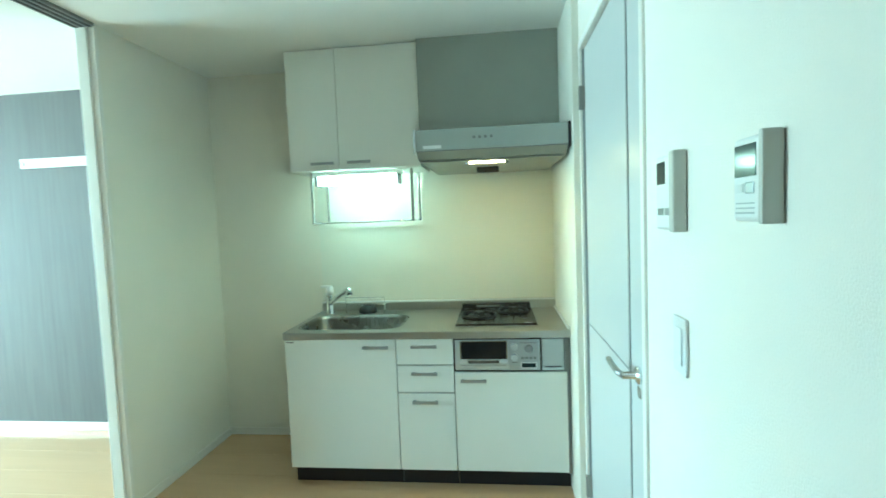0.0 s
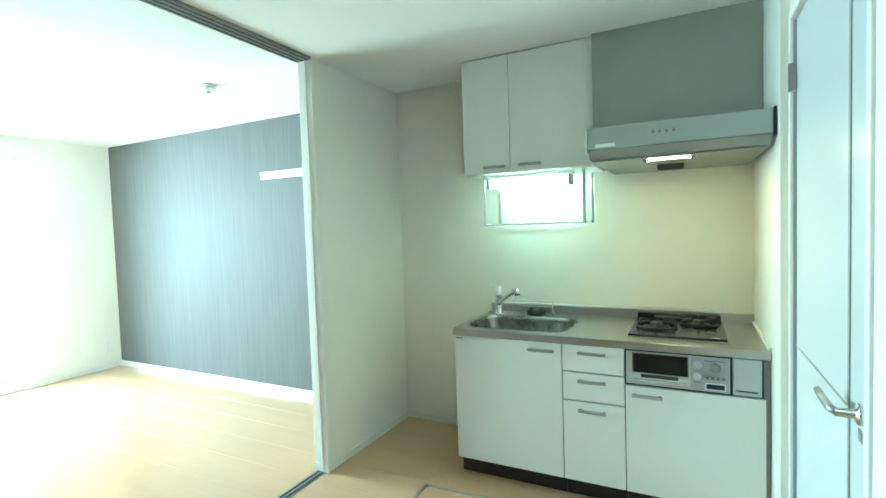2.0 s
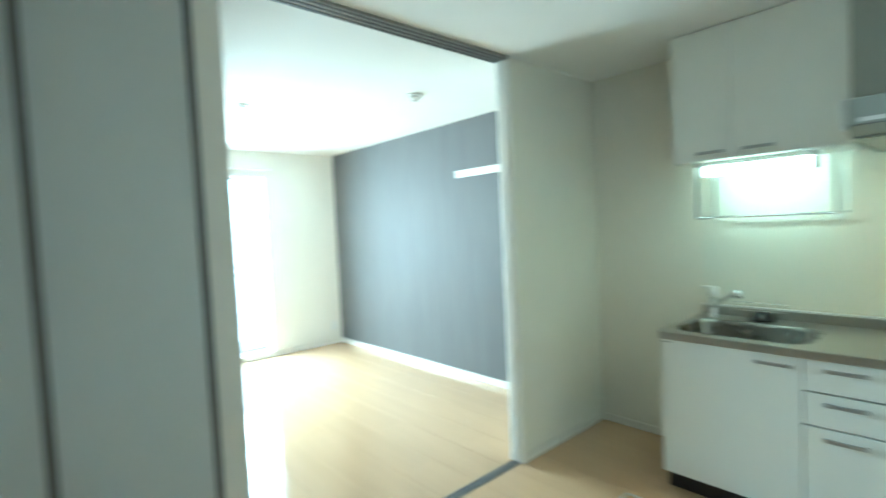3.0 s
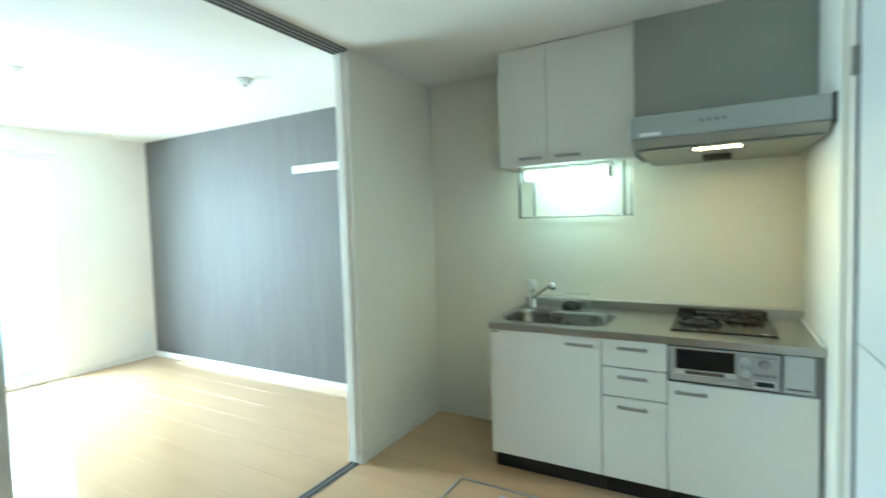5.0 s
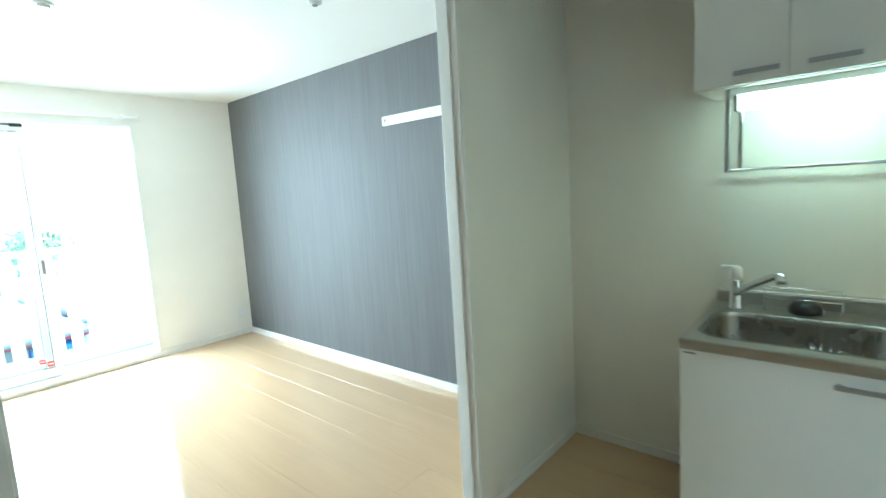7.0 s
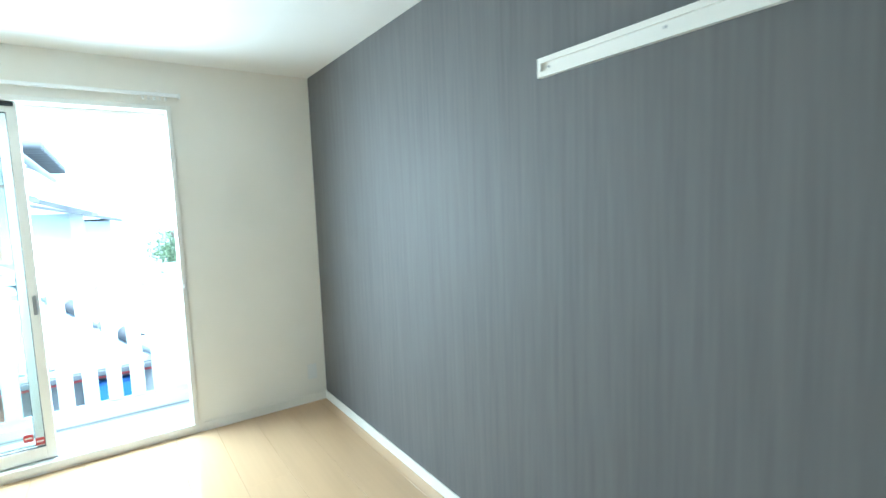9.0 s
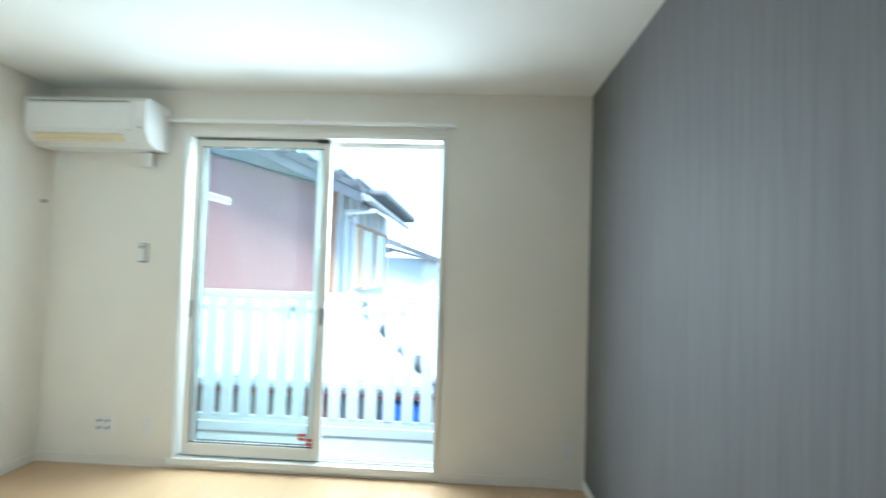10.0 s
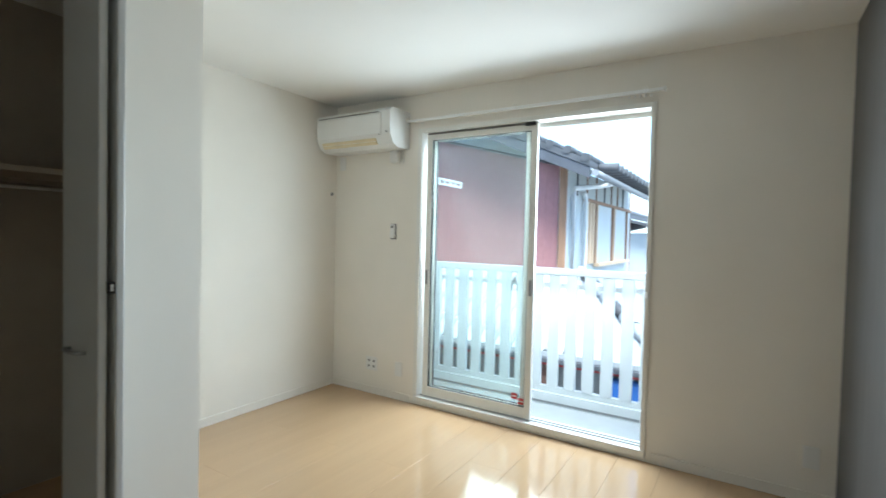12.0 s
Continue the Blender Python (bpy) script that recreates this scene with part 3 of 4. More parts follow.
part("grip", box(-1.345, -1.25, -0.885, -0.862, 0.0, 0.003, bevel=0.001), ALU, hatch)

# door to the hall
door = thing("door_1", "closed white hall door with thin dark grooves", "door", (EX, -1.33, 0), kind="structure")
part("leaf", box(EX + 0.012, EX + 0.05, DY0 + 0.035, DY1 - 0.03, 0.008, DZ - 0.035, bevel=0.002), DOOR_WHITE, door)
part("groove", box(EX + 0.0085, EX + 0.0118, -1.58, -1.566, 0.01, DZ - 0.036), DOOR_LINE, door)
part("groove", box(EX + 0.0085, EX + 0.0118, -1.5655, DY1 - 0.031, 0.947, 0.952), DOOR_LINE, door)
for r in ((DY0, DY0 + 0.03, 0, DZ), (DY1 - 0.027, DY1, 0, DZ), (DY0 + 0.03, DY1 - 0.027, DZ - 0.03, DZ)):
    part("frame_bar", box(EX - 0.008, EX + 0.088, r[0], r[1], r[2], r[3], bevel=0.002), TRIM, door)
# grey strips fill the gaps beside the leaf with painted shade
part("edge_gap", box(EX + 0.002, EX + 0.02, DY1 - 0.0298, DY1 - 0.0271, 0.0, DZ - 0.036), DOOR_LINE, door)
part("edge_gap", box(EX + 0.013, EX + 0.02, DY0 + 0.0305, DY0 + 0.0345, 0.0, DZ - 0.036), DOOR_LINE, door)
for hz in (1.93, 0.2):
    part("hinge", box(EX - 0.014, EX + 0.0115, DY1 - 0.042, DY1 - 0.02, hz - 0.05, hz + 0.05, bevel=0.003), ALU_TRACK, door)
hd = part("handle", turned((EX + 0.0115, -1.665, 0.965), [(0.026, 0), (0.026, -0.006), (0.022, -0.010), (0.011, -0.012), (0.010, -0.05)], "x", 24), CHROME, door)
part("lever", tube([(EX - 0.032, -1.665, 0.965), (EX - 0.042, -1.64, 0.966), (EX - 0.045, -1.56, 0.972), (EX - 0.045, -1.535, 0.975)], 0.0095, 12), ALU, hd)
part("keyhole", box(EX + 0.0092, EX + 0.0118, -1.68, -1.65, 0.90, 0.93, bevel=0.001), CHROME, door)

# wall controls
wc = thing("water_heater_control", "white water heater control with a small dark screen", "control panel", (EX, -1.96, 1.47))
part("case", box(EX - 0.02, EX - 0.0005, -2.03, -1.925, 1.393, 1.553, bevel=0.005), PLASTIC, wc)
part("screen", box(EX - 0.0212, EX - 0.02, -1.985, -1.935, 1.492, 1.54), SCREEN, wc)
# added strip: shade of the side facing off the window, as colour
part("side_cover", box(EX - 0.029, EX - 0.0005, -2.056, -2.0302, 1.39, 1.556, bevel=0.004), SIDE_SHADE, wc, "beige strip coloured as the shaded side of the case")
for k in range(2):
    part("key", box(EX - 0.0212, EX - 0.02, -2.02 + 0.045 * k, -1.985 + 0.045 * k, 1.425, 1.44, bevel=0.0005), ALU, wc)
ic = thing("door_intercom", "white video door intercom with a small screen", "intercom", (EX, -2.31, 1.47))
part("case", box(EX - 0.022, EX - 0.0005, -2.375, -2.289, 1.415, 1.537, bevel=0.006), PLASTIC, ic)
# same shaded side painted in beige, narrower here
part("side_cover", box(EX - 0.03, EX - 0.0005, -2.386, -2.3752, 1.412, 1.54, bevel=0.003), SIDE_SHADE, ic, "beige edge coloured as the shaded case side")
part("screen", box(EX - 0.0232, EX - 0.022, -2.356, -2.297, 1.48, 1.526), SCREEN, ic)
part("talk_key", box(EX - 0.0245, EX - 0.022, -2.352, -2.330, 1.455, 1.472, bevel=0.002), SILVER, ic, "pale blue-grey talk key")
part("key", box(EX - 0.0235, EX - 0.022, -2.322, -2.302, 1.458, 1.470, bevel=0.001), PLASTIC, ic)
for k in range(3):
    part("grille_line", box(EX - 0.0228, EX - 0.022, -2.352, -2.30, 1.4265 + 0.007 * k, 1.4285 + 0.007 * k), ALU, ic)
sw = thing("light_switch", "white plastic light switch plate", "light switch", (EX, -2.02, 1.15))
part("plate", box(EX - 0.008, EX - 0.0005, -2.06, -1.99, 1.09, 1.21, bevel=0.003), PLASTIC, sw)
part("rocker", box(EX - 0.0115, EX - 0.008, -2.045, -2.005, 1.11, 1.19, bevel=0.002), PLASTIC, sw)

# ---- living room ----
# picture rail
pr = thing("picture_rail", "white slotted hanging rail on the grey wall", "rail", (-3.1, NY, 1.93))
part("bar", boxes([(-3.66, -2.45, NY - 0.018, NY, 1.898, 1.916), (-3.66, -2.45, NY - 0.018, NY, 1.944, 1.962), (-3.66, -2.45, NY - 0.006, NY, 1.916, 1.944),
                   (-3.66, -3.645, NY - 0.018, NY - 0.006, 1.916, 1.944)]), TRIM, pr)
for sx in (-3.62, -3.2, -2.8):
    part("screw", turned((sx, NY - 0.009, 1.93), [(0.004, 0), (0.005, 0.003)], "y", 10), ALU, pr)

# ceiling fittings
sd = thing("smoke_detector", "round white smoke detector on the ceiling", "smoke detector", (-3.13, -0.87, CEIL))
part("base", turned((-3.13, -0.87, CEIL - 0.014), [(0.05, 0), (0.052, 0.004), (0.052, 0.0138)]), PLASTIC, sd)
part("cap", turned((-3.13, -0.87, CEIL - 0.042), [(0.022, 0), (0.034, 0.006), (0.036, 0.028)]), PLASTIC, sd)
part("sensor", turned((-3.13, -0.87, CEIL - 0.047), [(0.012, 0), (0.014, 0.005)]), GREYPLASTIC, sd)
rs = thing("ceiling_rose", "round white ceiling light socket", "light socket", (-4.02, -1.79, CEIL))
part("plate", turned((-4.02, -1.79, CEIL - 0.012), [(0.038, 0), (0.042, 0.004), (0.042, 0.0118)]), PLASTIC, rs)
part("socket", turned((-4.02, -1.79, CEIL - 0.026), [(0.026, 0), (0.028, 0.004), (0.028, 0.014)]), PLASTIC, rs)

# window
win = thing("window_1", "cream aluminium balcony window slid half open", "window", (WX, -1.72, 0), kind="structure")
fx0, fx1 = WX - OUT + 0.02, WX + 0.012
for nm, r in (("frame_side", (fx0, fx1, WIN_Y0, WIN_Y0 + 0.035, WIN_Z0 + 0.045, WIN_Z1)), ("frame_side", (fx0, fx1, WIN_Y1 - 0.028, WIN_Y1, WIN_Z0 + 0.045, WIN_Z1)),
              ("frame_head", (fx0, fx1, WIN_Y0 + 0.035, WIN_Y1 - 0.028, WIN_Z1 - 0.03, WIN_Z1)), ("window_sill", (fx0, fx1 + 0.004, WIN_Y0, WIN_Y1, WIN_Z0, WIN_Z0 + 0.045))):
    part(nm, box(*r, bevel=0.003), SASH, win)
part("head_lip", box(fx0, WX - 0.108, WIN_Y0 + 0.036, WIN_Y1 - 0.029, WIN_Z1 - 0.058, WIN_Z1 - 0.0305, bevel=0.002), SASH, win)
for tx in (WX - 0.045, WX - 0.085):
    part("runner", box(tx - 0.004, tx + 0.004, WIN_Y0 + 0.036, WIN_Y1 - 0.029, WIN_Z0 + 0.0455, WIN_Z0 + 0.053), ALU, win)


def sash(x, y0, y1):
    z0, z1 = WIN_Z0 + 0.054, WIN_Z1 - 0.032
    s = part("sash", box(x - 0.016, x + 0.016, y0, y0 + 0.048, z0, z1, bevel=0.003), SASH, win)
    part("stile", box(x - 0.016, x + 0.016, y1 - 0.048, y1, z0, z1, bevel=0.003), SASH, s)
    part("top_rail", box(x - 0.015, x + 0.015, y0 + 0.048, y1 - 0.048, z1 - 0.055, z1, bevel=0.003), SASH, s)
    part("bottom_rail", box(x - 0.015, x + 0.015, y0 + 0.048, y1 - 0.048, z0, z0 + 0.075, bevel=0.003), SASH, s)
    for r in ((y0 + 0.048, y0 + 0.052, z0 + 0.075, z1 - 0.055), (y1 - 0.052, y1 - 0.048, z0 + 0.075, z1 - 0.055), (y0 + 0.052, y1 - 0.052, z0 + 0.075, z0 + 0.079),
              (y0 + 0.052, y1 - 0.052, z1 - 0.059, z1 - 0.055)):
        part("gasket", box(x - 0.009, x + 0.009, *r), GASKET, s)
    g = part("pane", box(x - 0.003, x + 0.003, y0 + 0.05, y1 - 0.05, z0 + 0.077, z1 - 0.057), GLASS, s)
    g.visible_shadow = False
    return s


# solid strip whose dark colour stands in for a shaded gap
part("head_gap", box(WX - 0.0285, WX - 0.027, -2.51, -1.70, 2.104, 2.1198), STILE_GAP_SHADE, win, "dark strip painting the shaded gap above the sash")
inner = sash(WX - 0.045, -2.515, -1.612)
sash(WX - 0.085, -2.50, -1.66)
part("crescent_lock", box(WX - 0.029, WX - 0.012, -1.642, -1.624, 0.93, 1.04, bevel=0.004), GREYPLASTIC, inner, "dark grey sash lock")
part("pull", box(WX - 0.029, WX - 0.018, -2.50, -2.485, 0.95, 1.06, bevel=0.003), GREYPLASTIC, inner, "dark grey finger pull")
part("stopper", box(WX - 0.028, WX - 0.01, -1.70, -1.625, 2.095, 2.117, bevel=0.003), KICK, inner, "black top stopper")
for sy, sz in ((-1.735, 0.215), (-1.685, 0.185)):
    st = part("sticker", box(WX - 0.0415, WX - 0.040, sy - 0.022, sy + 0.022, sz - 0.022, sz + 0.022), RED, inner, "small red and white sticker")
    part("print_bar", box(WX - 0.0398, WX - 0.0390, sy - 0.016, sy + 0.016, sz - 0.004, sz + 0.004), PLASTIC, st)
part("edge_clip", box(WX + 0.012, WX + 0.024, -0.885, -0.868, 0.985, 1.02, bevel=0.003), PLASTIC, win)

# curtain rail
cr = thing("curtain_rail", "white metal curtain rail above the window", "curtain rail", (WX, -1.76, 2.21))
part("rail", box(WX + 0.03, WX + 0.052, -2.70, -0.825, 2.199, 2.219, bevel=0.004), RAIL, cr)
for by in (-2.66, -1.76, -0.93):
    part("bracket", box(WX + 0.0005, WX + 0.055, by - 0.012, by + 0.012, 2.2195, 2.233, bevel=0.002), TRIM, cr)
for k in range(5):
    part("runner", box(WX + 0.033, WX + 0.049, -1.02 + 0.03 * k, -1.008 + 0.03 * k, 2.175, 2.1948, bevel=0.003), PLASTIC, cr)
part("end_cap", box(WX + 0.026, WX + 0.06, -0.825, -0.812, 2.195, 2.223, bevel=0.003), PLASTIC, cr)

# air conditioner
ac = thing("air_conditioner", "white wall-mounted air conditioner with yellowed louvres", "air conditioner", (WX, -3.06, 2.0))
AX, AY0, AY1 = WX, -3.432, -2.665
part("body", prism([(AX + 0.0005, 2.0), (AX + 0.15, 1.995), (AX + 0.205, 2.02), (AX + 0.245, 2.085), (AX + 0.252, 2.15), (AX + 0.248, 2.262), (AX + 0.225, 2.285), (AX + 0.0005, 2.285)],
                   "y", AY0, AY1), PLASTIC, ac)
part("front_panel", prism([(AX + 0.243, 2.072), (AX + 0.2565, 2.09), (AX + 0.2575, 2.24), (AX + 0.250, 2.25)], "y", AY0 + 0.01, AY1 - 0.085), PLASTIC, ac)
part("air_slot", box(AX + 0.2465, AX + 0.253, AY0 + 0.03, AY1 - 0.11, 2.2515, 2.258), GREYPLASTIC, ac, "dark intake slot")
for k in range(2):
    lv = prism([(AX + 0.205 + 0.014 * k, 2.02 + 0.024 * k), (AX + 0.2105 + 0.014 * k, 2.017 + 0.024 * k), (AX + 0.2245 + 0.014 * k, 2.036 + 0.024 * k), (AX + 0.219 + 0.014 * k, 2.039 + 0.024 * k)],
               "y", AY0 + 0.05, AY1 - 0.15)
    part("louvre", lv, YELLOWED, ac, "yellowed louvre blade")
for ky, kz in ((-2.77, 2.085), (-2.70, 2.10)):
    part("indicator", turned((AX + 0.252, ky, kz), [(0.006, -0.008), (0.006, 0.002)], "x", 12), GREYPLASTIC, ac)
pc = thing("pipe_cover", "white pipe cover under the air conditioner", "pipe cover", (WX, -2.78, 1.93))
part("cover", box(WX + 0.0005, WX + 0.06, -2.815, -2.745, 1.90, 1.9945, bevel=0.008), PLASTIC, pc)
part("cord", tube([(WX + 0.02, -2.72, 1.995), (WX + 0.02, -2.705, 1.95), (WX + 0.012, -2.71, 1.90), (WX + 0.006, -2.735, 1.885)], 0.003, 6), PLASTIC, pc)
cs = thing("concealed_socket", "white socket half hidden under the air conditioner", "socket", (WX, -3.36, 1.92))
part("plate", box(WX + 0.0005, WX + 0.009, -3.40, -3.335, 1.87, 1.985, bevel=0.003), PLASTIC, cs)
solid("screw_cap", turned((-5.92, SY, 1.665), [(0.014, 0), (0.012, 0.012)], "y", 14), GREYPLASTIC, "small dark bolt on the side wall", "bolt")

# remote and sockets
rm = thing("wall_remote", "white remote control in a wall holder", "remote control", (WX, -2.80, 1.35))
# holder's grey, wider rim paints the shading round the remote
part("holder", box(WX + 0.0005, WX + 0.014, -2.8285, -2.7745, 1.290, 1.4145, bevel=0.004), GREYPLASTIC, rm)
part("remote", box(WX + 0.004, WX + 0.026, -2.824, -2.779, 1.30, 1.41, bevel=0.006), PLASTIC, rm)
part("screen", box(WX + 0.026, WX + 0.0272, -2.814, -2.789, 1.380, 1.4), GREYPLASTIC, rm)


def socket(y0, y1, z0, z1, label, holes):
    s = thing("wall_socket", label, "socket", (WX, (y0 + y1) / 2, z0), "wall sockets")
    part("plate", box(WX + 0.0005, WX + 0.008, y0, y1, z0, z1, bevel=0.003), PLASTIC, s)
    for hy, hz in holes:
        part("outlet", box(WX + 0.008, WX + 0.0095, hy - 0.011, hy + 0.011, hz - 0.009, hz + 0.009, bevel=0.0006), GREYPLASTIC, s)


socket(-3.062, -2.945, 0.195, 0.308, "white plate with four grey outlets", [(-3.03, 0.275), (-2.977, 0.275), (-3.03, 0.23), (-2.977, 0.23)])
socket(-2.758, -2.688, 0.19, 0.305, "plain white twin socket plate", [])
socket(-0.105, -0.035, 0.18, 0.295, "plain white socket plate near the grey wall", [])

# closet
bf = thing("bifold_door", "white bifold closet door folded open", "closet door", (-3.70, -2.33, 0.01))
lf = part("leaf", box(-3.665, -3.638, -2.50, -2.222, 0.012, CEIL - 0.03, bevel=0.004), DOOR_WHITE, bf)
part("leaf", box(-3.712, -3.685, -2.50, -2.205, 0.012, CEIL - 0.03, bevel=0.004), DOOR_WHITE, bf)
for hz in (1.125,):
    part("hinge", box(-3.6848, -3.6652, -2.232, -2.212, hz - 0.02, hz + 0.02), KICK, bf, "small black hinge")
    part("hinge_pin", box(-3.679, -3.671, -2.2118, -2.209, hz - 0.012, hz + 0.012), PLASTIC, bf)
part("handle", tube([(-3.638, -2.43, 0.895), (-3.612, -2.42, 0.895), (-3.608, -2.37, 0.895), (-3.612, -2.32, 0.895), (-3.638, -2.31, 0.895)], 0.007, 8), ALU, lf)
part("track", box(-3.735, -2.425, -2.56, -2.52, CEIL - 0.022, CEIL - 0.0005), ALU_TRACK, bf)
sh = thing("closet_shelf", "wooden closet shelf with a hanging rod", "shelf", (-3.25, -3.2, 1.56))
part("board", box(-4.089, -2.421, SY + 0.001, -3.02, 1.56, 1.585, bevel=0.002), CLOSET_IN, sh)
part("rod", tube([(-4.089, -3.1, 1.50), (-2.421, -3.1, 1.50)], 0.014, 12), CHROME, sh)

# ---- balcony ----
FX = -6.92
structure("balcony_floor", box(FX - 0.08, WX - OUT, -4.2, 0.9, -0.30, -0.10), BALCONY_FLOOR, "pale grey balcony floor", "balcony floor")
rail = thing("balcony_railing", "white slatted balcony railing", "railing", (FX, -1.6, -0.10))
part("top_rail", box(FX - 0.03, FX + 0.03, -4.2, 0.9, 1.015, 1.075, bevel=0.006), BALCONY_WHITE, rail)
part("mid_rail", box(FX - 0.022, FX + 0.005, -4.2, 0.9, 0.905, 0.945, bevel=0.003), BALCONY_WHITE, rail)
part("bottom_rail", box(FX - 0.022, FX + 0.022, -4.2, 0.9, 0.0, 0.05, bevel=0.004), BALCONY_WHITE, rail)
slat = mesh_of("slat", box(-0.011, 0.011, -0.048, 0.048, 0.0, 0.965, bevel=0.003), BALCONY_WHITE)
for k in range(33):
    ob = new("slat", slat)
    ob.parent = rail
    ob.matrix_parent_inverse = rail.matrix_world.inverted()
    ob.matrix_basis = Matrix.Translation((FX + 0.016, -4.175 + 0.1505 * k, 0.05))
for py in (-4.15, -2.67, -0.864, 0.80):
    part("post", box(FX - 0.055, FX - 0.023, py - 0.02, py + 0.02, -0.10, 1.014), BALCONY_WHITE, rail)
part("curb", box(FX - 0.07, FX + 0.05, -4.2, 0.9, -0.0999, -0.001), BALCONY_WHITE, rail)
# shade line at the curb's foot, painted as a thin grey strip
part("shadow_strip", box(FX + 0.0503, FX + 0.052, -4.2, 0.9, -0.09, -0.07), GREYPLASTIC, rail, "dark strip painted as shade over the balcony floor")
hook = thing("rail_hook", "small grey metal ring hook on the railing", "hook", (FX + 0.03, -2.136, 0.9))
part("ring", tube([(FX + 0.035, -2.16, 0.86), (FX + 0.035, -2.16, 0.95), (FX + 0.035, -2.112, 0.95), (FX + 0.035, -2.112, 0.86), (FX + 0.035, -2.16, 0.86)], 0.006, 6), GREYPLASTIC, hook)
part("clip", box(FX + 0.0275, FX + 0.041, -2.148, -2.124, 0.93, 0.975, bevel=0.002), GREYPLASTIC, hook)
arm = thing("laundry_arm", "white perforated laundry pole arm on the outer wall", "laundry arm", (WX - OUT, -2.78, 1.83))
part("bar", boxes([(-7.03, WX - OUT, -2.80, -2.785, 1.80, 1.815), (-7.03, WX - OUT, -2.80, -2.785, 1.845, 1.86)] +
                  [(-7.03 + 0.1 * k, -7.0 + 0.1 * k, -2.80, -2.785, 1.815, 1.845) for k in range(9)]), BALCONY_WHITE, arm)
part("bracket", box(WX - OUT - 0.02, WX - OUT - 0.0005, -2.83, -2.755, 1.72, 1.90, bevel=0.003), BALCONY_WHITE, arm)
structure("wall_outer", boxes([(WX - OUT - 0.02, WX - OUT, -8, SY - OUT, -3.2, 3.2), (WX - OUT - 0.02, WX - OUT, NY + 0.12, 6, -3.2, 3.2)]), PLASTER, "pale outer wall of the building")

# ---- outside ----
structure("ground", box(-1500, 200, -1500, 1500, -3.4, -3.2), GROUND, "grey gravel ground between the houses", "ground")
# neighbour's house: gable end towards the balcony
GX, HSY = -9.3, -2.45
house = thing("neighbour_house", "old two-storey house with purple corrugated gable and tiled roof", "house", (GX, -5, -3.2))


def eave(y):
    """Height of the roof's underside over the gable."""
    return 2.10 + 0.43 * (HSY + 0.55 - y) if y > -7 else 2.10 + 0.43 * (HSY + 7.55) - 0.43 * (-7 - y)


wall_profile = [(HSY, -3.2), (HSY, eave(HSY) - 0.02), (-7.0, eave(-7.0) - 0.02), (-11.5, eave(-11.5) - 0.02), (-11.5, -3.2)]
part("wall", prism(wall_profile, "x", -13.45, GX), PLASTER, house, "pale plaster wall")
corr = bmesh.new()
for k in range(150):
    y = HSY - 0.12 - 0.06 * k
    topz = 2.29 + 0.25 * (HSY - y)
    add_box(corr, GX + 0.004, GX + (0.019 if k % 2 else 0.015), y - 0.06, y, -3.2, topz)
part("corrugated_sheet", corr, PURPLE, house, "reddish purple corrugated steel sheet")
part("corner_post", box(GX + 0.002, GX + 0.05, HSY - 0.10, HSY, -3.2, 2.3, bevel=0.006), TIMBER, house, "brown timber corner post")
part("flashing", prism([(HSY - 0.12, 2.32), (HSY - 0.12, 2.35), (-7.0, 3.47), (-7.0, 3.44)], "x", GX + 0.004, GX + 0.05), TIMBER_DARK, house)
for side, (y0, y1) in (("near", (HSY + 0.42, -7.0)), ("far", (-12.1, -7.0))):
    r = part("roof", prism([(y0, eave(y0) + 0.06), (y1, eave(y1) + 0.06), (y1, eave(y1) + 0.14), (y0, eave(y0) + 0.14)], "x", -13.2, GX + 0.5), TILE, house, "grey tiled roof")
    part("barge_board", prism([(y0, eave(y0) - 0.08), (y1, eave(y1) - 0.08), (y1, eave(y1) + 0.055), (y0, eave(y0) + 0.055)], "x", GX + 0.44, GX + 0.49), TIMBER_DARK, r, "dark weathered barge board")
    part("soffit", prism([(y0, eave(y0) + 0.03), (y1, eave(y1) + 0.03), (y1, eave(y1) + 0.05), (y0, eave(y0) + 0.05)], "x", -13.15, GX + 0.438), PLASTER, r)
    if side == "near":
        tile = mesh_of("roof_tile", turned((0, 0, 0), [(0.055, 0.0), (0.06, 0.01), (0.055, 0.24)], "x", 10), TILE)
        for k in range(20):
            y = y0 - 0.05 - 0.23 * k
            for j in range(3):
                ob = new("roof_tile", tile)
                ob.parent = r
                ob.matrix_parent_inverse = r.matrix_world.inverted()
                ob.matrix_basis = Matrix.Translation((GX + 0.27 - 0.26 * j, y, eave(y) + 0.15 + 0.012 * (k % 2)))
        for k in range(14):
            ob = new("roof_tile", tile)
            ob.parent = r
            ob.matrix_parent_inverse = r.matrix_world.inverted()
            ob.matrix_basis = Matrix.Translation((GX + 0.1 - 0.27 * k, y0 + 0.02, eave(y0) + 0.085)) @ Euler((0, 0, radians(90))).to_matrix().to_4x4()
gut = part("gutter", tube([(GX + 0.46, HSY + 0.48, 2.14), (-13.2, HSY + 0.48, 2.11)], 0.045, 8), GREYPLASTIC, house)
part("downpipe", tube([(GX - 0.5, HSY + 0.46, 2.10), (GX - 0.42, HSY + 0.32, 2.07), (GX - 0.12, HSY + 0.07, 2.02), (GX - 0.12, HSY + 0.05, 1.90), (GX - 0.12, HSY + 0.05, -3.2)],
                      0.035, 8), PIPE_WHITE, gut, "white plastic downpipe")
for k, px in enumerate((-9.72, -10.22, -10.75, -11.28, -11.76, -12.25, -12.7, -13.4)):
    part("wall_post", box(px - 0.018, px + 0.018, HSY, HSY + 0.015, 1.942, 2.33), TIMBER if k % 3 else TIMBER_DARK, house, "dark timber wall post")
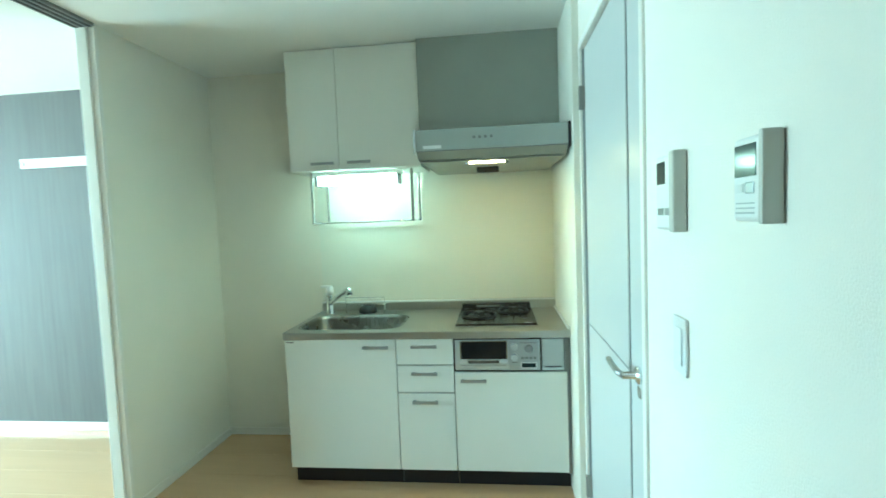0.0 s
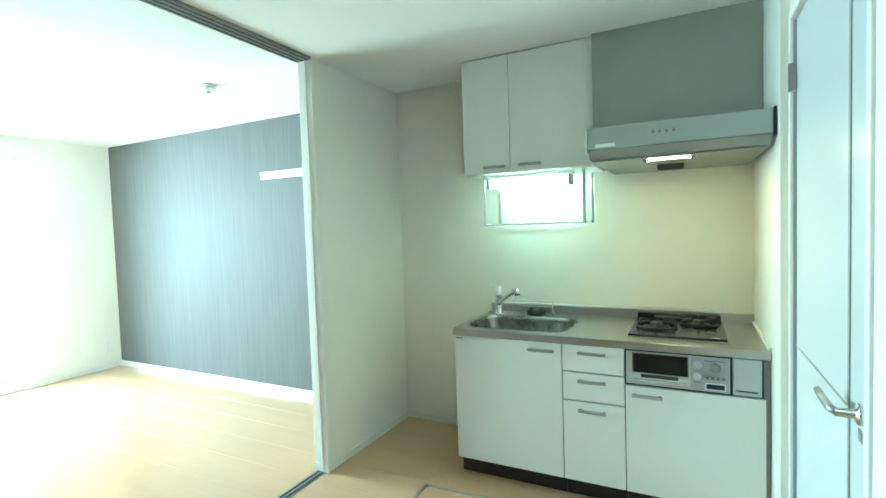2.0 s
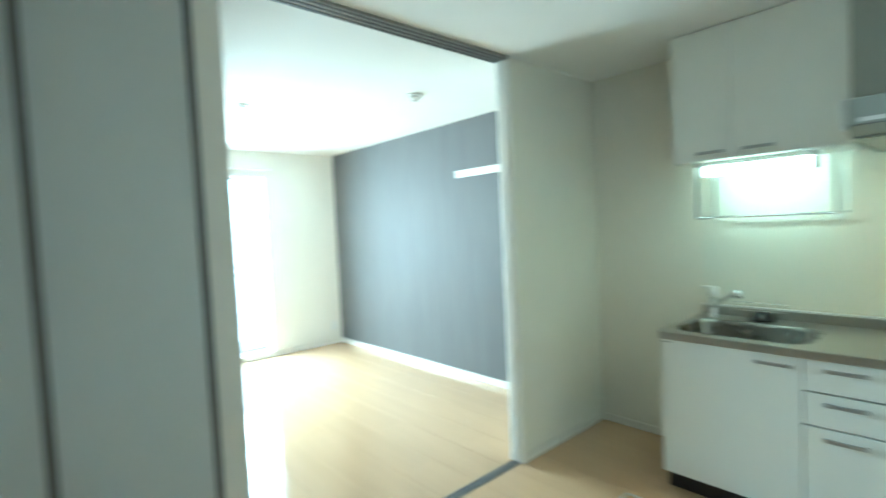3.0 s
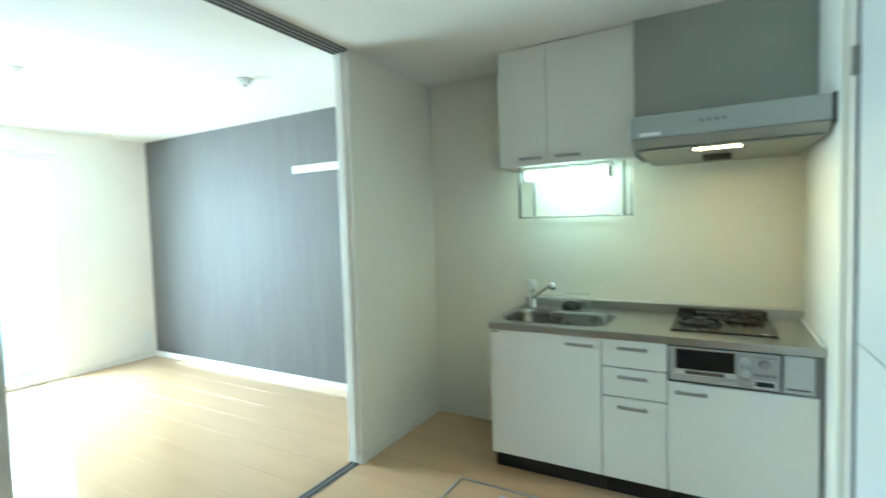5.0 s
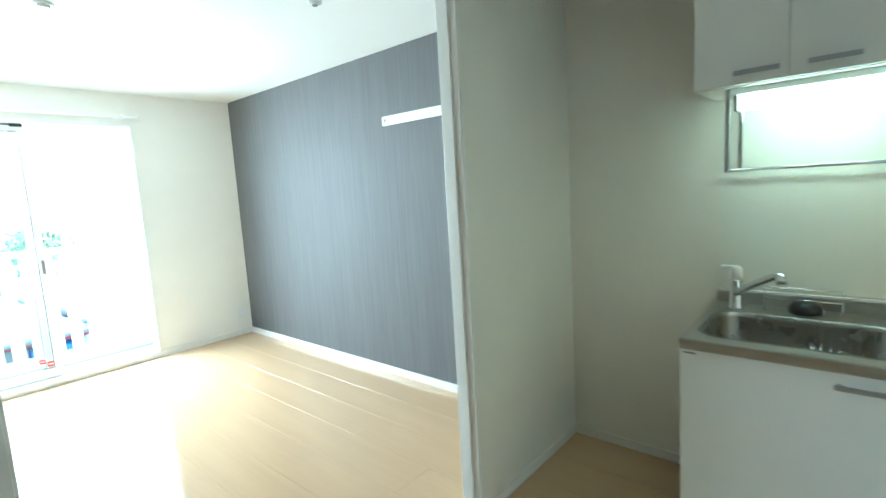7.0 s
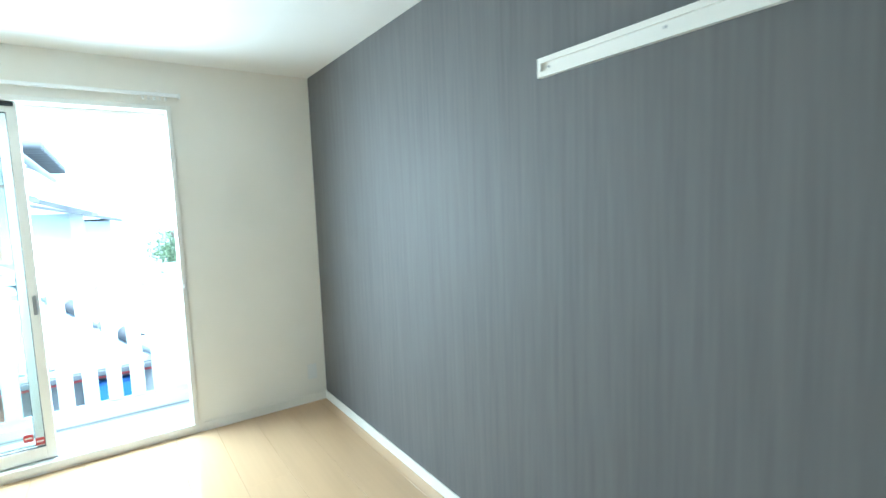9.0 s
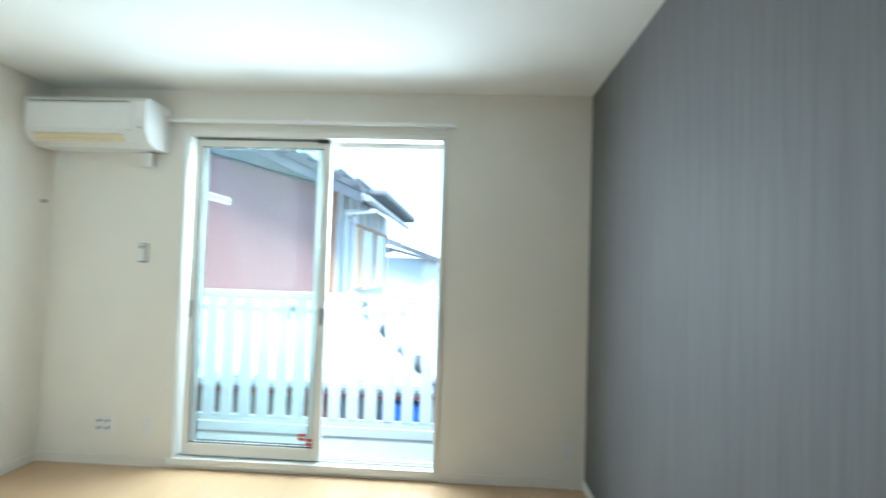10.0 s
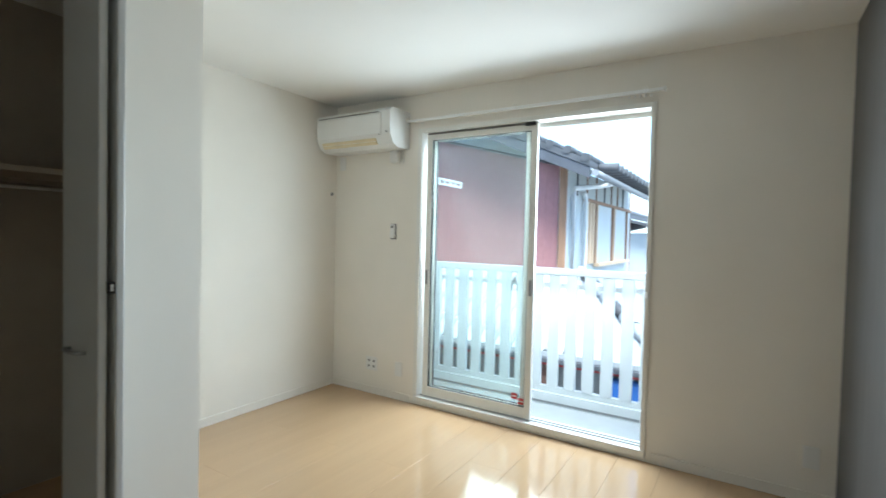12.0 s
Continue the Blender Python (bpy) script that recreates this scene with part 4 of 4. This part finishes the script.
part("wall_beam", box(-13.4, -10.05, HSY, HSY + 0.05, 1.895, 1.94), TIMBER, house, "weathered timber beam")
shutter = part("shutter_box", box(-10.66, -10.10, HSY, HSY + 0.03, 0.95, 1.894), PALE_TIMBER, house, "sun-bleached timber shutter box")
for k in range(4):
    part("batten", box(-10.65 + 0.165 * k, -10.62 + 0.165 * k, HSY + 0.03, HSY + 0.045, 0.96, 1.88), TIMBER if k == 0 else PALE_TIMBER, shutter)
for wx0, wx1 in ((-11.82, -10.70), (-13.02, -11.90)):
    w = part("window", box(wx0, wx1, HSY, HSY + 0.015, 0.95, 1.894), PLASTER, house, "pale shuttered window in a timber frame")
    for fx in (wx0, wx1 - 0.05):
        part("frame", box(fx, fx + 0.05, HSY + 0.015, HSY + 0.05, 0.95, 1.893), TIMBER if fx == wx0 else PALE_TIMBER, w)
    part("sill", box(wx0 - 0.03, wx1 + 0.03, HSY + 0.015, HSY + 0.10, 0.90, 0.949), PALE_TIMBER, w)
part("cable_pipe", tube([(-9.86, HSY + 0.04, 1.98), (-9.92, HSY + 0.06, 1.99), (-9.98, HSY + 0.06, 1.9), (-10.0, HSY + 0.06, 1.2), (-10.0, HSY + 0.06, -3.2)], 0.03, 8), PIPE_WHITE, house)
vent = part("wall_vent", box(-10.52, -10.22, HSY, HSY + 0.04, 0.55, 0.85, bevel=0.005), PIPE_WHITE, house, "pale vent grille")
for k in range(6):
    part("vent_slot", box(-10.49 + 0.15 * (k % 2), -10.40 + 0.15 * (k % 2), HSY + 0.04, HSY + 0.043, 0.59 + 0.09 * (k // 2), 0.63 + 0.09 * (k // 2)), GREYPLASTIC, vent)

# low annex behind it
annex = thing("annex", "low pale annex with a dark tiled eave", "house", (-15, -5, -3.2))
part("wall", box(-16.0, -13.5, -7.5, -2.95, -3.2, 1.92), PLASTER, annex)
ar = part("roof", prism([(-2.5, 1.82), (-7.5, 3.3), (-7.5, 3.4), (-2.5, 1.92)], "x", -16.3, -13.5), TILE, annex, "grey tiled roof")
part("fascia", box(-16.3, -13.5, -2.5, -2.47, 1.79, 1.87), TIMBER_DARK, ar)
for px in (-14.2, -15.0, -15.9):
    part("post", box(px - 0.04, px + 0.04, -2.95, -2.90, -3.2, 1.9), TIMBER, annex)

# lean-to in front of it, with a hipped pale tile roof
lean = thing("lean_to", "low grey shed with a pale hipped tile roof", "shed", (-8.7, -2.5, -3.2))
LX0, LX1, LZ0, LZ1, LY0, LYE, LYH = -7.97, -9.28, 0.03, 0.84, -6.5, -0.95, -2.25


def lean_roof():
    bm = bmesh.new()
    lower = [(LX0, LY0, LZ0), (LX0, LYE, LZ0), (LX1, LYE, LZ0), (LX1, LYH, LZ1), (LX1, LY0, LZ1)]
    vs = [[bm.verts.new((x, y, z + d)) for x, y, z in lower] for d in (0.0, 0.05)]
    for k, v in enumerate(vs):
        for f in ((0, 1, 3, 4), (1, 2, 3)):
            bm.faces.new([v[i] for i in f])
    for a, b in ((0, 1), (1, 2), (2, 3), (3, 4), (4, 0)):
        bm.faces.new((vs[0][a], vs[0][b], vs[1][b], vs[1][a]))
    return bm


lr = part("roof", lean_roof(), PALE_ROOF, lean, "pale grey tile roof")
for k in range(22):
    y = LY0 + 0.1 + 0.22 * k
    part("cover_tile", tube([(LX0 - 0.01, y, LZ0 + 0.055), (LX1, y, LZ1 + 0.055)] if y < LYH else
                          [(LX0 - 0.01, y, LZ0 + 0.055), (LX0 + (LX1 - LX0) * (LYE - y) / (LYE - LYH), y, LZ0 + (LZ1 - LZ0) * (LYE - y) / (LYE - LYH) + 0.055)], 0.035, 6), PALE_ROOF, lr)
for k in range(9):
    u0, u1 = k / 9, (k + 0.93) / 9
    hip = [(LX0 + (LX1 - LX0) * u, LYE + (LYH - LYE) * u, LZ0 + (LZ1 - LZ0) * u + 0.09) for u in (u0, u1)]
    part("hip_tile", tube(hip, 0.075 if k % 2 else 0.065, 8), TILE if k % 3 == 1 else PALE_ROOF, lr)
part("gutter", box(LX0 - 0.005, LX0 + 0.045, LY0, LYE, -0.03, 0.025, bevel=0.01), TIMBER_DARK, lean, "dark gutter")
part("fascia", box(-7.995, -7.975, LY0, LYE, -0.06, -0.035), RED, lean, "faded red fascia strip")
part("front", box(-8.15, -8.1, LY0, LYE, -3.2, LZ0), SHED_GREY, lean, "grey sheet boarding")
part("side", box(LX1, -8.1, LYE - 0.1, LYE - 0.05, -3.2, LZ0), SHED_GREY, lean)
solid("shed_board", box(-8.09, -8.04, -2.42, -2.12, -3.2, -0.07, bevel=0.01), BROWN, "brown weathered board leaning on the shed", "board")
solid("tarpaulin", box(-8.09, -7.985, -1.56, -1.1, -3.2, -0.10, bevel=0.04), BLUE, "blue tarpaulin bundle hanging against the shed", "tarpaulin")

# further houses
def far_house(x0, x1, y0, y1, h, label):
    f = thing("far_house", label, "house", ((x0 + x1) / 2, (y0 + y1) / 2, -3.2), "houses beyond")
    part("wall", box(x0, x1, y0, y1, -3.2, h), PLASTER, f)
    mid = (y0 + y1) / 2
    part("roof", prism([(y0 - 0.5, h - 0.1), (mid, h + 1.3), (y1 + 0.5, h - 0.1), (y1 + 0.5, h + 0.02), (mid, h + 1.45), (y0 - 0.5, h + 0.02)], "x", x0 - 0.5, x1 + 0.5), TILE, f)
    for k in range(3):
        wy = y1 + 0.003
        a = x0 + (x1 - x0) * (0.15 + 0.27 * k)
        w = part("window", box(a, a + 1.1, wy, wy + 0.05, h - 1.9, h - 0.8), SASH, f)
        part("pane", box(a + 0.06, a + 1.04, wy + 0.05, wy + 0.056, h - 1.84, h - 0.86), DARKGLASS, w)


far_house(-27, -18.5, -9.5, -2.1, 1.55, "pale plaster house with a grey tiled roof")
far_house(-44, -31, -12, -1.2, 1.2, "distant pale house with a grey roof")

# a shrub tree beyond the houses
rng = random.Random(4)


def tree(x, y, h, label):
    t = thing("tree", label, "tree", (x, y, -3.2), "")
    tr = bmesh.new()
    add_tube(tr, [(x, y, -3.2), (x + 0.1, y, -3.2 + h * 0.4), (x, y + 0.1, -3.2 + h * 0.75)], 0.13, 8)
    for k in range(7):
        a = rng.uniform(0, 6.28)
        add_tube(tr, [(x + 0.05, y, -3.2 + h * (0.35 + 0.05 * k)), (x + 0.5 * math.cos(a), y + 0.5 * math.sin(a), -3.2 + h * (0.5 + 0.05 * k))], 0.04, 5)
    part("trunk", tr, BARK, t)
    vs, fs = [], []
    for k in range(2200):
        u = Vector((rng.gauss(0, 1), rng.gauss(0, 1), rng.gauss(0, 1))).normalized() * rng.uniform(0.35, 1.0) * rng.choice((1, 1, 0.8, 1.15))
        c = Vector((x + u.x * 1.05, y + u.y * 1.05, -3.2 + h * 0.66 + u.z * h * 0.19))
        q = Euler((rng.uniform(0, 6), rng.uniform(0, 6), rng.uniform(0, 6))).to_matrix()
        s = rng.uniform(0.05, 0.1)
        b = len(vs)
        vs += [tuple(c + q @ Vector(v)) for v in ((-s, 0, 0), (0, -s * 0.45, 0.02), (s, 0, 0), (0, s * 0.45, 0.02))]
        fs.append((b, b + 1, b + 2, b + 3))
    me = bpy.data.meshes.new("crown")
    me.from_pydata(vs, [], fs)
    me.materials.append(LEAF)
    cr_ = new("crown", me)
    cr_.parent = t
    cr_.matrix_parent_inverse = t.matrix_world.inverted()


tree(-22.0, 0.75, 5.0, "small leafy green garden tree between the houses")

# ---- floor boards ----
PITCH = 0.2425
board_mesh = {}


def board(x0, x1, y0, y1):
    key = (round(x1 - x0, 3), round(y1 - y0, 3))
    if key not in board_mesh:
        board_mesh[key] = mesh_of("floor_board", box(0, key[0] - 0.0004, 0, key[1] - 0.0005, -0.0118, 0.0, bevel=0.0006, segments=1), BOARD)
    ob = new("floor_board", board_mesh[key])
    ob.parent = floor
    ob.matrix_basis = Matrix.Translation((x0, y0, 0))


def lay(x0, x1, y0, y1, first, length, seed):
    rr = random.Random(seed)
    y = first
    while y - PITCH > y0:
        y -= PITCH
    rows = []
    a = y0
    while a < y1 - 1e-6:
        b = min(y, y1)
        if b - a > 0.01:
            rows.append((a, b))
        a, y = b, y + PITCH
    for k, (ya, yb) in enumerate(rows):
        xa = x0
        cut = x0 + length * (0.33 + 0.5 * (k % 2)) + rr.choice((0, 0.3))
        while xa < x1 - 1e-6:
            xb = min(cut, x1)
            board(xa, xb, ya, yb)
            xa, cut = xb, cut + length


lay(WX, -2.2815, SY, NY, -0.765, 1.82, 1)
lay(-2.2185, EX, BACK, 0.0, -0.765, 1.82, 2)
